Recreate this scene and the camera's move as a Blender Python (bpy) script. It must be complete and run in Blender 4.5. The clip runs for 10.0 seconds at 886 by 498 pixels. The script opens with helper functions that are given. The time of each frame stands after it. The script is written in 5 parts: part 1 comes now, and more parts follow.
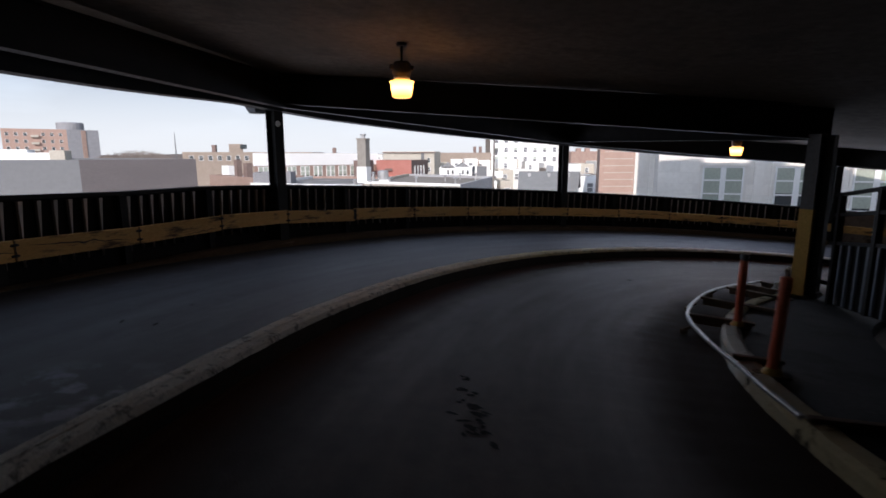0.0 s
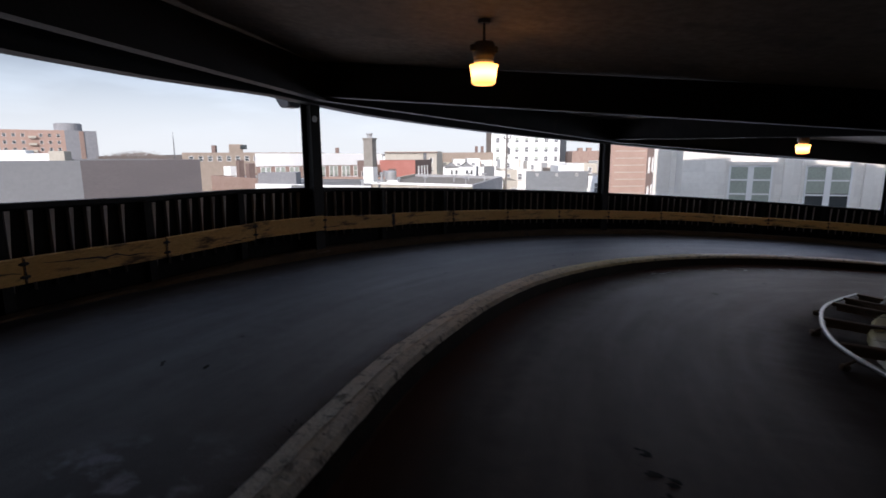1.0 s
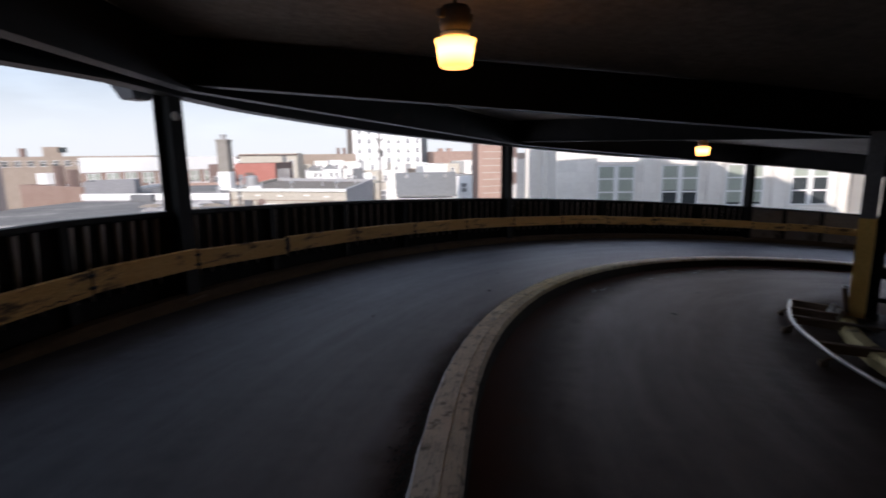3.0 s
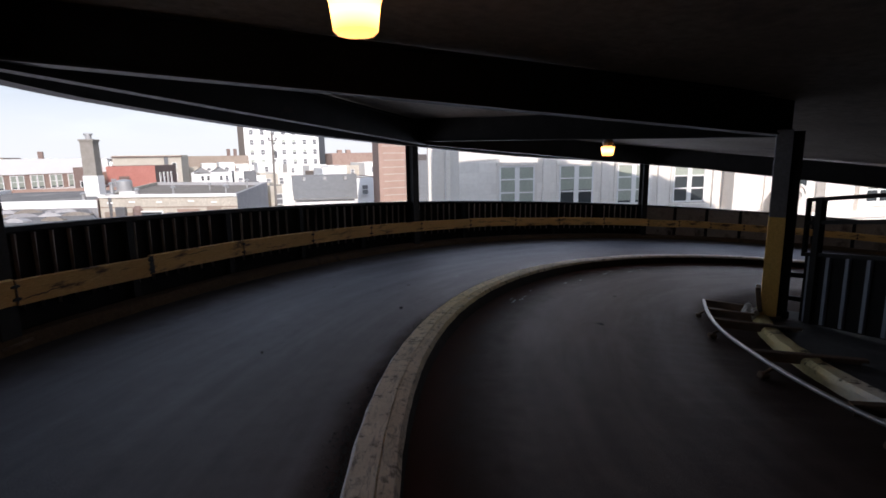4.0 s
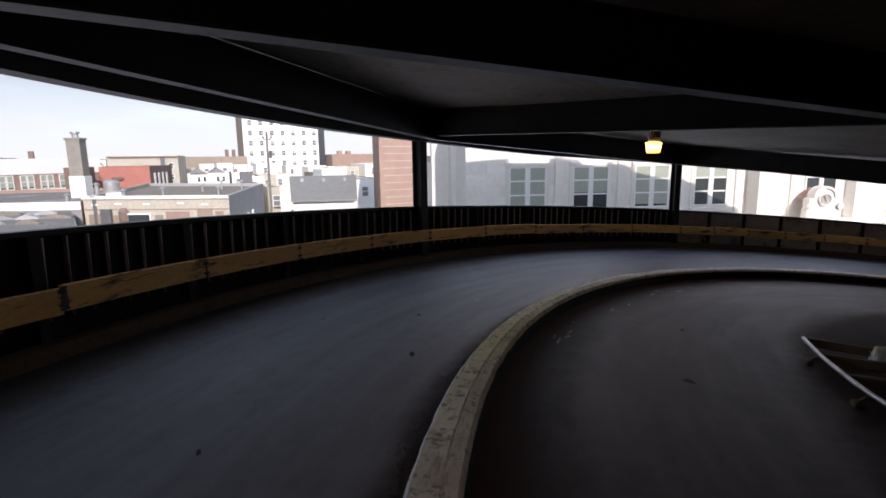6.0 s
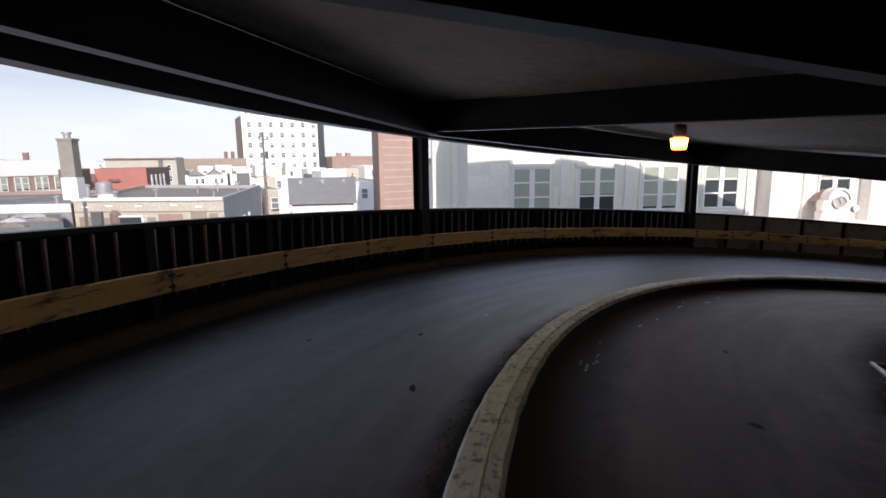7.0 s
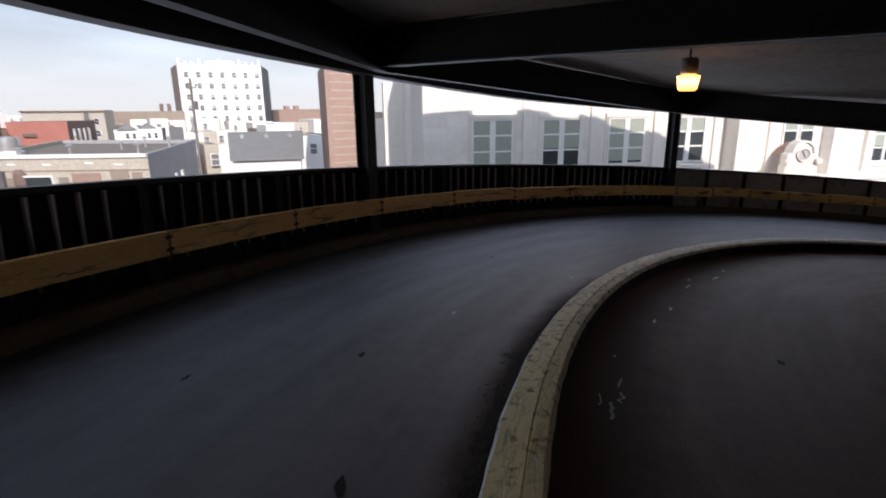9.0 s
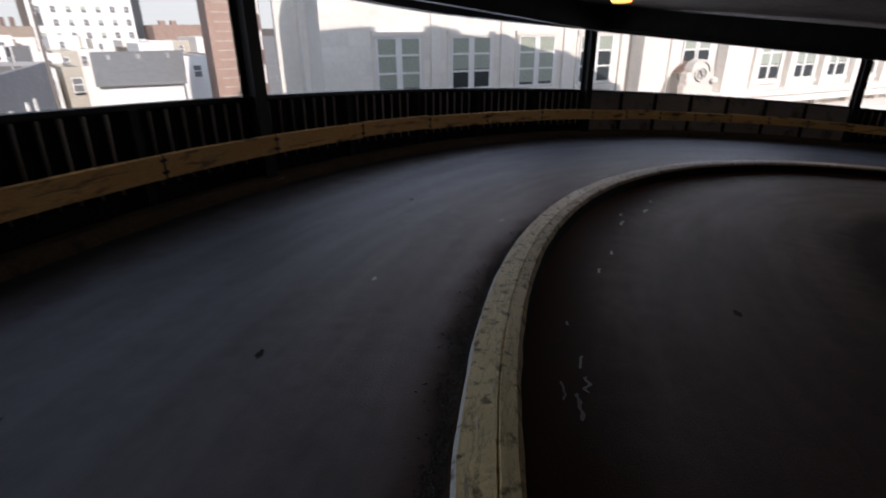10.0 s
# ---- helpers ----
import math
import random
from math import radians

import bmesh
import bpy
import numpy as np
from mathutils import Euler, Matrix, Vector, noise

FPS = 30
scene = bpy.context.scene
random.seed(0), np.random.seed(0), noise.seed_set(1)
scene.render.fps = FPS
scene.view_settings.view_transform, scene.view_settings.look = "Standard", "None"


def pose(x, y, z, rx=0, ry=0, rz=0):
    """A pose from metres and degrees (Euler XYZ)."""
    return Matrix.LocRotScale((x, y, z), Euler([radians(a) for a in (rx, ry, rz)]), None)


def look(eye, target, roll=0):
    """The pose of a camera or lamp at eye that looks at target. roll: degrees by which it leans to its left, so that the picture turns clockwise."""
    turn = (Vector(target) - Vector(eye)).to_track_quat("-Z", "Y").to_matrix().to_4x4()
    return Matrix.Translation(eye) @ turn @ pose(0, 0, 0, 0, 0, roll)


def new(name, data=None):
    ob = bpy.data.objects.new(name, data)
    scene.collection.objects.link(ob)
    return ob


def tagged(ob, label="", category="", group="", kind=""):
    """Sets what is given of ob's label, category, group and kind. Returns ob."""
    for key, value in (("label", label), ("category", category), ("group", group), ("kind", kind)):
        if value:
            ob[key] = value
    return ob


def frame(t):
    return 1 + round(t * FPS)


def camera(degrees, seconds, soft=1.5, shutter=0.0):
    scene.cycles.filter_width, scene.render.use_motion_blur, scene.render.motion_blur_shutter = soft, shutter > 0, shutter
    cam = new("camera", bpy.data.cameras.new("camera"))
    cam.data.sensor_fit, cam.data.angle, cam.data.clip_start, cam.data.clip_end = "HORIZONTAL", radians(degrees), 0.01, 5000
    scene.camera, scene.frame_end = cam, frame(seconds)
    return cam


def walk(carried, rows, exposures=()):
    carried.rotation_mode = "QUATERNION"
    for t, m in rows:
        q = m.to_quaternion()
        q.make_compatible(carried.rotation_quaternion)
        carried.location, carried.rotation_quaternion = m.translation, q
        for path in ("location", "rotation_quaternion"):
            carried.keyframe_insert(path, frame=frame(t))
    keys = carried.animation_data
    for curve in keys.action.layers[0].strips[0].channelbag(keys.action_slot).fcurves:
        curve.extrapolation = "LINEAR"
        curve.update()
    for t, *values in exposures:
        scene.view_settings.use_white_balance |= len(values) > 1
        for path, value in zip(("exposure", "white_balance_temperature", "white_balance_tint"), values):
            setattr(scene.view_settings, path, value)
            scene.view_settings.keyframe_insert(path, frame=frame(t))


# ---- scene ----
cam = camera(80.81, 10.0, soft=1.65, shutter=0.45)
# seconds, place in metres, yaw, pitch, roll in degrees
ROWS = [
    (0.0, -0.000, -0.000, 2.156, -0.01, -10.16, 0.10),
    (0.5, -0.487, 0.511, 2.148, -0.10, -10.19, 0.22),
    (1.0, -0.918, 1.002, 2.139, -0.20, -10.16, 0.25),
    (1.5, -1.229, 1.500, 2.127, -0.06, -10.13, 0.47),
    (2.0, -1.440, 1.934, 2.144, -0.01, -9.84, 0.50),
    (2.5, -1.589, 2.332, 2.208, -4.32, -9.73, 0.54),
    (3.0, -1.588, 2.784, 2.238, -15.29, -10.21, 0.81),
    (3.2, -1.541, 2.951, 2.245, -19.79, -10.20, 0.92),
    (4.3, -1.291, 3.911, 2.192, -26.25, -10.21, 0.92),
    (4.5, -1.244, 4.054, 2.178, -26.23, -10.16, 0.92),
    (5.0, -1.102, 4.519, 2.153, -26.25, -10.17, 0.78),
    (5.5, -0.938, 4.990, 2.141, -26.17, -10.07, 0.76),
    (6.8, -0.520, 6.066, 2.063, -26.00, -9.87, 0.79),
    (7.0, -0.444, 6.238, 2.042, -26.07, -9.76, 0.73),
    (7.5, -0.240, 6.648, 2.022, -25.95, -9.86, 0.68),
    (8.0, -0.022, 7.074, 1.977, -25.93, -9.88, 0.68),
    (8.5, 0.179, 7.472, 1.947, -27.35, -11.77, 0.58),
    (9.0, 0.407, 7.864, 1.907, -31.01, -14.68, 0.69),
    (9.5, 0.605, 8.241, 1.932, -35.53, -18.46, 0.51),
    (10.0, 0.849, 8.641, 1.878, -41.14, -22.91, 0.41),
]
walk(cam, [(t, pose(x, y, z, 90 + pitch, roll, yaw)) for t, x, y, z, yaw, pitch, roll in ROWS],
     exposures=[(0.0, 1.3, 6650, 17), (2.0, 1.33, 6650, 17), (4.5, 1.4, 6800, 18), (7.0, 1.4, 6850, 18), (8.5, 1.3, 6850, 18), (10.0, 1.18, 6900, 18)])

# ---------------------------------------------------------------- light
world = bpy.data.worlds.new("sky")
scene.world = world
world.use_nodes = True
wn, wl = world.node_tree.nodes, world.node_tree.links
wn.clear()
sky = wn.new("ShaderNodeTexSky")
sky.sky_type = "NISHITA"
sky.sun_disc = False
SUN_EL, SUN_AZ = radians(26.0), radians(10.0)
sky.sun_elevation = SUN_EL
sky.sun_rotation = radians(180.0) + SUN_AZ
sky.altitude = 100.0
sky.dust_density = 1.1
sky.ozone_density = 2.0
bg = wn.new("ShaderNodeBackground")
bg.inputs["Strength"].default_value = 0.066
wo = wn.new("ShaderNodeOutputWorld")
# thin high cloud, drawn out sideways
wc = wn.new("ShaderNodeTexCoord")
wm_ = wn.new("ShaderNodeMapping")
wm_.inputs["Scale"].default_value = (2.0, 2.0, 9.0)
cloud = wn.new("ShaderNodeTexNoise")
cloud.inputs["Scale"].default_value, cloud.inputs["Detail"].default_value = 2.2, 7.0
veil = wn.new("ShaderNodeMapRange")
veil.inputs["From Min"].default_value, veil.inputs["From Max"].default_value = 0.46, 0.74
veil.inputs["To Min"].default_value, veil.inputs["To Max"].default_value = 0.92, 1.22
whiter = wn.new("ShaderNodeVectorMath")
whiter.operation = "SCALE"
wl.new(wc.outputs["Generated"], wm_.inputs["Vector"])
wl.new(wm_.outputs["Vector"], cloud.inputs["Vector"])
wl.new(cloud.outputs["Fac"], veil.inputs["Value"])
grey = wn.new("ShaderNodeRGBToBW")
wl.new(sky.outputs["Color"], grey.inputs["Color"])
haze = wn.new("ShaderNodeVectorMath")
haze.operation = "SCALE"
haze.inputs[0].default_value = (0.79, 0.98, 1.19)
wl.new(grey.outputs["Val"], haze.inputs["Scale"])
mixed = wn.new("ShaderNodeMix")
mixed.data_type = "RGBA"
mixed.inputs["Factor"].default_value = 0.85
wl.new(sky.outputs["Color"], mixed.inputs[6])
wl.new(haze.outputs["Vector"], mixed.inputs[7])
wl.new(mixed.outputs[2], whiter.inputs[0])
wl.new(veil.outputs["Result"], whiter.inputs["Scale"])
wz = wn.new("ShaderNodeSeparateXYZ")
wl.new(wc.outputs["Generated"], wz.inputs[0])
high = wn.new("ShaderNodeMapRange")
high.interpolation_type = "SMOOTHSTEP"
for key_, value_ in zip(("From Min", "From Max", "To Min", "To Max"), (0.25, 0.6, 0.82, 2.1)):
    high.inputs[key_].default_value = value_
wl.new(wz.outputs["Z"], high.inputs["Value"])
lifted = wn.new("ShaderNodeVectorMath")
lifted.operation = "SCALE"
wl.new(whiter.outputs["Vector"], lifted.inputs[0])
wl.new(high.outputs["Result"], lifted.inputs["Scale"])
low = wn.new("ShaderNodeMapRange")
low.interpolation_type = "SMOOTHSTEP"
for key_, value_ in zip(("From Min", "From Max", "To Min", "To Max"), (0.0, 0.17, 0.92, 0.0)):
    low.inputs[key_].default_value = value_
wl.new(wz.outputs["Z"], low.inputs["Value"])
horizon = wn.new("ShaderNodeMix")
horizon.data_type = "RGBA"
wl.new(low.outputs["Result"], horizon.inputs["Factor"])
wl.new(lifted.outputs["Vector"], horizon.inputs[6])
horizon.inputs[7].default_value = (5.35, 5.85, 6.15, 1)
wl.new(horizon.outputs[2], bg.inputs["Color"])
wl.new(bg.outputs["Background"], wo.inputs["Surface"])

sun_data = bpy.data.lights.new("sun", "SUN")
sun_data.energy = 1.45
sun_data.angle = radians(0.5)
sun_data.color = (1.0, 0.94, 0.86)
sun = new("sun", sun_data)
sun.matrix_basis = look((0, -60, 60), (math.sin(SUN_AZ) * math.cos(SUN_EL), -60 + math.cos(SUN_AZ) * math.cos(SUN_EL), 60 - math.sin(SUN_EL)))


# ---------------------------------------------------------------- materials
def mat(name, base, other=None, rough=0.8, metal=0.0, scale=4.0, detail=6.0, spots=None, spot_at=(0.55, 0.7),
        spot_scale=1.3, bump=0.15, bump_scale=40.0, streak=(1, 1, 1), vary=0.0, spec=0.3, fleck=0.8):
    """A rough surface: two colours mixed by noise, optional stains, fine relief."""
    m = bpy.data.materials.new(name)
    m.use_nodes = True
    n, l = m.node_tree.nodes, m.node_tree.links
    b = n["Principled BSDF"]
    b.inputs["Roughness"].default_value, b.inputs["Metallic"].default_value = rough, metal
    b.inputs["Specular IOR Level"].default_value = spec
    co = n.new("ShaderNodeTexCoord")
    mp = n.new("ShaderNodeMapping")
    mp.inputs["Scale"].default_value = streak
    l.new(co.outputs["Object"], mp.inputs["Vector"])
    other = other or [min(1.0, c * 1.25) for c in base]

    def noisy(s, d, r=0.55):
        t = n.new("ShaderNodeTexNoise")
        t.inputs["Scale"].default_value, t.inputs["Detail"].default_value, t.inputs["Roughness"].default_value = s, d, r
        l.new(mp.outputs["Vector"], t.inputs["Vector"])
        return t.outputs["Fac"]

    def ramp(fac, a, z):
        r = n.new("ShaderNodeMapRange")
        r.inputs["From Min"].default_value, r.inputs["From Max"].default_value = a, z
        l.new(fac, r.inputs["Value"])
        return r.outputs["Result"]

    def mix(fac, a, z):
        x = n.new("ShaderNodeMix")
        x.data_type = "RGBA"
        l.new(fac, x.inputs["Factor"])
        for sock, val in ((x.inputs[6], a), (x.inputs[7], z)):
            if hasattr(val, "is_output"):
                l.new(val, sock)
            else:
                sock.default_value = (*val, 1)
        return x.outputs[2]

    col = mix(ramp(noisy(scale, detail), 0.35, 0.65), base, other)
    fine = noisy(scale * 14, 4)
    col = mix(ramp(fine, 0.3, 0.75), col, [min(1, c * fleck) for c in base])
    if spots:
        col = mix(ramp(noisy(spot_scale, 8, 0.65), *spot_at), col, spots)
    if vary:
        oi = n.new("ShaderNodeObjectInfo")
        hv = n.new("ShaderNodeHueSaturation")
        vr = n.new("ShaderNodeMapRange")
        vr.inputs["To Min"].default_value, vr.inputs["To Max"].default_value = 1 - vary, 1 + vary
        l.new(oi.outputs["Random"], vr.inputs["Value"])
        l.new(vr.outputs["Result"], hv.inputs["Value"])
        l.new(col, hv.inputs["Color"])
        col = hv.outputs["Color"]
    l.new(col, b.inputs["Base Color"])
    if bump:
        bp = n.new("ShaderNodeBump")
        bp.inputs["Strength"].default_value, bp.inputs["Distance"].default_value = bump, 0.02
        l.new(noisy(bump_scale, 5), bp.inputs["Height"])
        l.new(bp.outputs["Normal"], b.inputs["Normal"])
    return m


def glow(name, colour, strength):
    m = bpy.data.materials.new(name)
    m.use_nodes = True
    b = m.node_tree.nodes["Principled BSDF"]
    b.inputs["Base Color"].default_value = (*colour, 1)
    b.inputs["Emission Color"].default_value = (*colour, 1)
    b.inputs["Emission Strength"].default_value = strength
    return m


def glossy(name, base, rough=0.1):
    m = bpy.data.materials.new(name)
    m.use_nodes = True
    b = m.node_tree.nodes["Principled BSDF"]
    b.inputs["Base Color"].default_value = (*base, 1)
    b.inputs["Roughness"].default_value = rough
    return m


ASPHALT = mat("asphalt", (0.056, 0.05, 0.048), (0.071, 0.063, 0.06), 0.5, scale=0.5, spots=(0.043, 0.038, 0.037),
              spot_at=(0.5, 0.75), spot_scale=0.9, bump=0.25, bump_scale=90, spec=0.3)
ISLAND = mat("island asphalt", (0.05, 0.052, 0.055), (0.09, 0.09, 0.092), 0.9, scale=2, spots=(0.02, 0.02, 0.02), bump=0.5, bump_scale=60)
KERB = mat("worn yellow kerb paint", (0.9, 0.865, 0.8), (0.7, 0.665, 0.6), 0.85, scale=4.5, spots=(0.25, 0.235, 0.21),
           spot_at=(0.54, 0.64), spot_scale=12.0, bump=0.7, bump_scale=30)
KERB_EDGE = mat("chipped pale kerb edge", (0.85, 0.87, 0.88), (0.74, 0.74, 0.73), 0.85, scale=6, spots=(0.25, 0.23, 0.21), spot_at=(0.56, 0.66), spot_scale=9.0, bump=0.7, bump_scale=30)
# the inner face's scuffed colour is darkened further to paint in its shade
KERB_FACE = mat("scuffed and shade-dark kerb face", (0.022, 0.015, 0.01), (0.04, 0.028, 0.019), 0.9, scale=3, spots=(0.1, 0.08, 0.05), spot_at=(0.66, 0.72), spot_scale=5, bump=0.4, spec=0.1)


def fade_along(m, y0, y1, stops):
    """Paint whose tint changes along the kerb, as it has worn: (share of the way in y, tint)."""
    n, l = m.node_tree.nodes, m.node_tree.links
    b = n["Principled BSDF"]
    old = b.inputs["Base Color"].links[0].from_socket
    co, sp, mr, cr, mul = (n.new("ShaderNode" + k) for k in ("TexCoord", "SeparateXYZ", "MapRange", "ValToRGB", "Mix"))
    l.new(co.outputs["Object"], sp.inputs[0])
    l.new(sp.outputs["Y"], mr.inputs["Value"])
    mr.inputs["From Min"].default_value, mr.inputs["From Max"].default_value = y0, y1
    l.new(mr.outputs["Result"], cr.inputs["Fac"])
    for k, (at, colour) in enumerate(stops):
        e = cr.color_ramp.elements[k] if k < 2 else cr.color_ramp.elements.new(at)
        e.position, e.color = at, (*colour, 1)
    mul.data_type, mul.blend_type = "RGBA", "MULTIPLY"
    mul.inputs["Factor"].default_value = 1.0
    l.new(old, mul.inputs[6])
    l.new(cr.outputs["Color"], mul.inputs[7])
    l.new(mul.outputs[2], b.inputs["Base Color"])


fade_along(KERB, 4.0, 14.0, ((0.0, (1.0, 0.96, 0.9)), (0.84, (1.0, 0.97, 0.9)), (0.35, (1.0, 0.91, 0.76)), (0.55, (0.95, 0.8, 0.44)), (0.73, (1.0, 0.92, 0.7))))
fade_along(KERB_EDGE, 4.0, 11.0, ((0.0, (1.0, 1.0, 1.0)), (1.0, (0.6, 0.58, 0.54)), (0.35, (1.0, 0.98, 0.95))))


def kerb_wear(m):
    """Lengthwise cracks and chipped pale flecks in the kerb's crown."""
    n, l = m.node_tree.nodes, m.node_tree.links
    b = n["Principled BSDF"]
    col = b.inputs["Base Color"].links[0].from_socket
    co, sub, ln, sp, at = (n.new("ShaderNode" + k) for k in ("TexCoord", "VectorMath", "VectorMath", "SeparateXYZ", "Math"))
    sub.operation, sub.inputs[1].default_value = "SUBTRACT", (9.957, 1.259, 0)
    l.new(co.outputs["Object"], sub.inputs[0])
    flat = n.new("ShaderNodeVectorMath")
    flat.operation, flat.inputs[1].default_value = "MULTIPLY", (1, 1, 0)
    l.new(sub.outputs[0], flat.inputs[0])
    ln.operation = "LENGTH"
    l.new(flat.outputs[0], ln.inputs[0])
    l.new(flat.outputs[0], sp.inputs[0])
    at.operation = "ARCTAN2"
    l.new(sp.outputs["Y"], at.inputs[0])
    l.new(sp.outputs["X"], at.inputs[1])
    cb, stretch = n.new("ShaderNodeCombineXYZ"), n.new("ShaderNodeVectorMath")
    l.new(ln.outputs["Value"], cb.inputs["X"])
    l.new(at.outputs[0], cb.inputs["Y"])
    stretch.operation, stretch.inputs[1].default_value = "MULTIPLY", (9.0, 14.0, 1.0)
    l.new(cb.outputs[0], stretch.inputs[0])
    for scale, lo, hi, colour, strength in ((1.0, 0.485, 0.5, (0.1, 0.09, 0.08), 0.4), (2.3, 0.58, 0.68, (0.22, 0.2, 0.175), 0.7), (3.1, 0.38, 0.28, (0.95, 0.93, 0.88), 0.7)):
        t = n.new("ShaderNodeTexNoise")
        t.inputs["Scale"].default_value, t.inputs["Detail"].default_value, t.inputs["Roughness"].default_value = scale, 7.0, 0.62
        l.new(stretch.outputs[0], t.inputs["Vector"])
        r = n.new("ShaderNodeMapRange")
        r.inputs["From Min"].default_value, r.inputs["From Max"].default_value, r.inputs["To Max"].default_value = lo, hi, strength
        l.new(t.outputs["Fac"], r.inputs["Value"])
        fac = r.outputs["Result"]
        if hi == 0.5:
            back = n.new("ShaderNodeMapRange")
            back.inputs["From Min"].default_value, back.inputs["From Max"].default_value = 0.515, 0.5
            l.new(t.outputs["Fac"], back.inputs["Value"])
            both = n.new("ShaderNodeMath")
            both.operation = "MULTIPLY"
            l.new(fac, both.inputs[0])
            l.new(back.outputs["Result"], both.inputs[1])
            fac = both.outputs[0]
        mx = n.new("ShaderNodeMix")
        mx.data_type = "RGBA"
        l.new(fac, mx.inputs["Factor"])
        l.new(col, mx.inputs[6])
        mx.inputs[7].default_value = (*colour, 1)
        col = mx.outputs[2]
    l.new(col, b.inputs["Base Color"])


kerb_wear(KERB)
ISLAND_KERB = mat("flaking kerb paint", (0.86, 0.84, 0.8), (0.72, 0.69, 0.62), 0.85, scale=2.5, spots=(0.12, 0.11, 0.09), spot_at=(0.57, 0.62), spot_scale=3.5, bump=0.6, bump_scale=25)
fade_along(ISLAND_KERB, 2.5, 7.5, ((0.0, (0.6, 0.5, 0.3)), (1.0, (0.66, 0.56, 0.27)), (0.2, (0.55, 0.45, 0.32)), (0.3, (1.0, 0.98, 0.94)), (0.6, (1.0, 0.97, 0.9)), (0.72, (0.72, 0.62, 0.34))))
CONCRETE = mat("ceiling concrete", (0.24, 0.2, 0.165), (0.33, 0.28, 0.235), 0.9, scale=0.7, spots=(0.14, 0.122, 0.108),
               spot_at=(0.55, 0.75), spot_scale=1.2, bump=0.25, bump_scale=14)
BASE_KERB = mat("stained base kerb", (0.07, 0.042, 0.02), (0.115, 0.072, 0.034), 0.9, scale=2, spots=(0.035, 0.025, 0.018), spot_scale=2, bump=0.4)
STEEL = mat("dark painted steel", (0.012, 0.0115, 0.011), (0.02, 0.019, 0.018), 0.7, scale=3, spots=(0.045, 0.028, 0.018), spot_at=(0.62, 0.78), bump=0.15, spec=0.2)
GREY_STEEL = mat("grey painted steel", (0.13, 0.132, 0.14), (0.17, 0.17, 0.178), 0.5, scale=2.5, spots=(0.09, 0.06, 0.04), spot_at=(0.62, 0.75), bump=0.15)
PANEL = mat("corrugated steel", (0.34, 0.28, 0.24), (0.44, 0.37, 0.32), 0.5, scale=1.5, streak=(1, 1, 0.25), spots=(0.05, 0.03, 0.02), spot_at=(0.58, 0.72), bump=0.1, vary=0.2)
DARK_PANEL = mat("dark blue-grey sheet", (0.2, 0.225, 0.26), (0.26, 0.285, 0.32), 0.5, scale=2, streak=(1, 1, 0.2), spots=(0.03, 0.03, 0.03), bump=0.1)
FLAT_PANEL = mat("flat steel panel", (0.31, 0.26, 0.22), (0.38, 0.33, 0.285), 0.7, scale=1.5, spots=(0.06, 0.045, 0.035), bump=0.15, vary=0.15)
PLANK = mat("yellow plank paint", (0.74, 0.42, 0.13), (0.82, 0.52, 0.2), 0.75, scale=1.2, streak=(1, 1, 5), spots=(0.13, 0.08, 0.04),
            spot_at=(0.54, 0.64), spot_scale=1.6, bump=0.3, bump_scale=18, vary=0.14)
COLUMN_YELLOW = mat("column yellow paint", (0.78, 0.47, 0.12), (0.84, 0.53, 0.16), 0.6, scale=3, spots=(0.18, 0.13, 0.06), spot_at=(0.64, 0.72), spot_scale=3, bump=0.15)
ORANGE = mat("orange plastic", (0.95, 0.2, 0.1), (0.96, 0.27, 0.15), 0.45, scale=5, spots=(0.45, 0.09, 0.04), bump=0.05)
PIPE = mat("scuffed steel pipe", (0.3, 0.285, 0.27), (0.5, 0.48, 0.46), 0.38, metal=0.6, scale=6, spots=(0.14, 0.09, 0.05), spot_at=(0.56, 0.66), spot_scale=5, bump=0.2)
RUST = mat("rusty steel", (0.13, 0.085, 0.055), (0.21, 0.15, 0.11), 0.85, scale=6, spots=(0.03, 0.025, 0.02), bump=0.4)
PALE = mat("pale stone chips", (0.55, 0.53, 0.48), (0.7, 0.68, 0.64), 0.9, scale=8, spots=(0.25, 0.23, 0.2), bump=0.5)
BOLT = mat("bolt iron", (0.02, 0.018, 0.016), (0.03, 0.026, 0.024), 0.6, bump=0)
CHALK = mat("worn white road paint", (0.28, 0.28, 0.27), (0.38, 0.38, 0.37), 0.8, scale=10, bump=0.2)
TAR = mat("tar stain", (0.014, 0.013, 0.013), (0.022, 0.02, 0.02), 0.85, scale=8, bump=0.3, spec=0.14)
LAMP_CAST = mat("cast lamp housing", (0.08, 0.065, 0.055), (0.12, 0.10, 0.085), 0.6, scale=6, bump=0.1)
LAMP_GLASS = glow("lit amber globe", (1.0, 0.46, 0.1), 2.5)
gn, gk = LAMP_GLASS.node_tree.nodes, LAMP_GLASS.node_tree.links
gt, gs, gr = gn.new("ShaderNodeTexCoord"), gn.new("ShaderNodeSeparateXYZ"), gn.new("ShaderNodeValToRGB")
gk.new(gt.outputs["Generated"], gs.inputs[0])
gk.new(gs.outputs["Z"], gr.inputs["Fac"])
gr.color_ramp.elements[0].color, gr.color_ramp.elements[1].color = (1.3, 1.3, 1.3, 1), (1.4, 1.4, 1.4, 1)
gr.color_ramp.elements[0].position = 0.0
gm = gr.color_ramp.elements.new(0.5)
gm.color = (4.4, 4.4, 4.4, 1)
gk.new(gr.outputs["Color"], gn["Principled BSDF"].inputs["Emission Strength"])
LAMP_BASE = glow("dim amber glass", (1.0, 0.4, 0.1), 1.1)
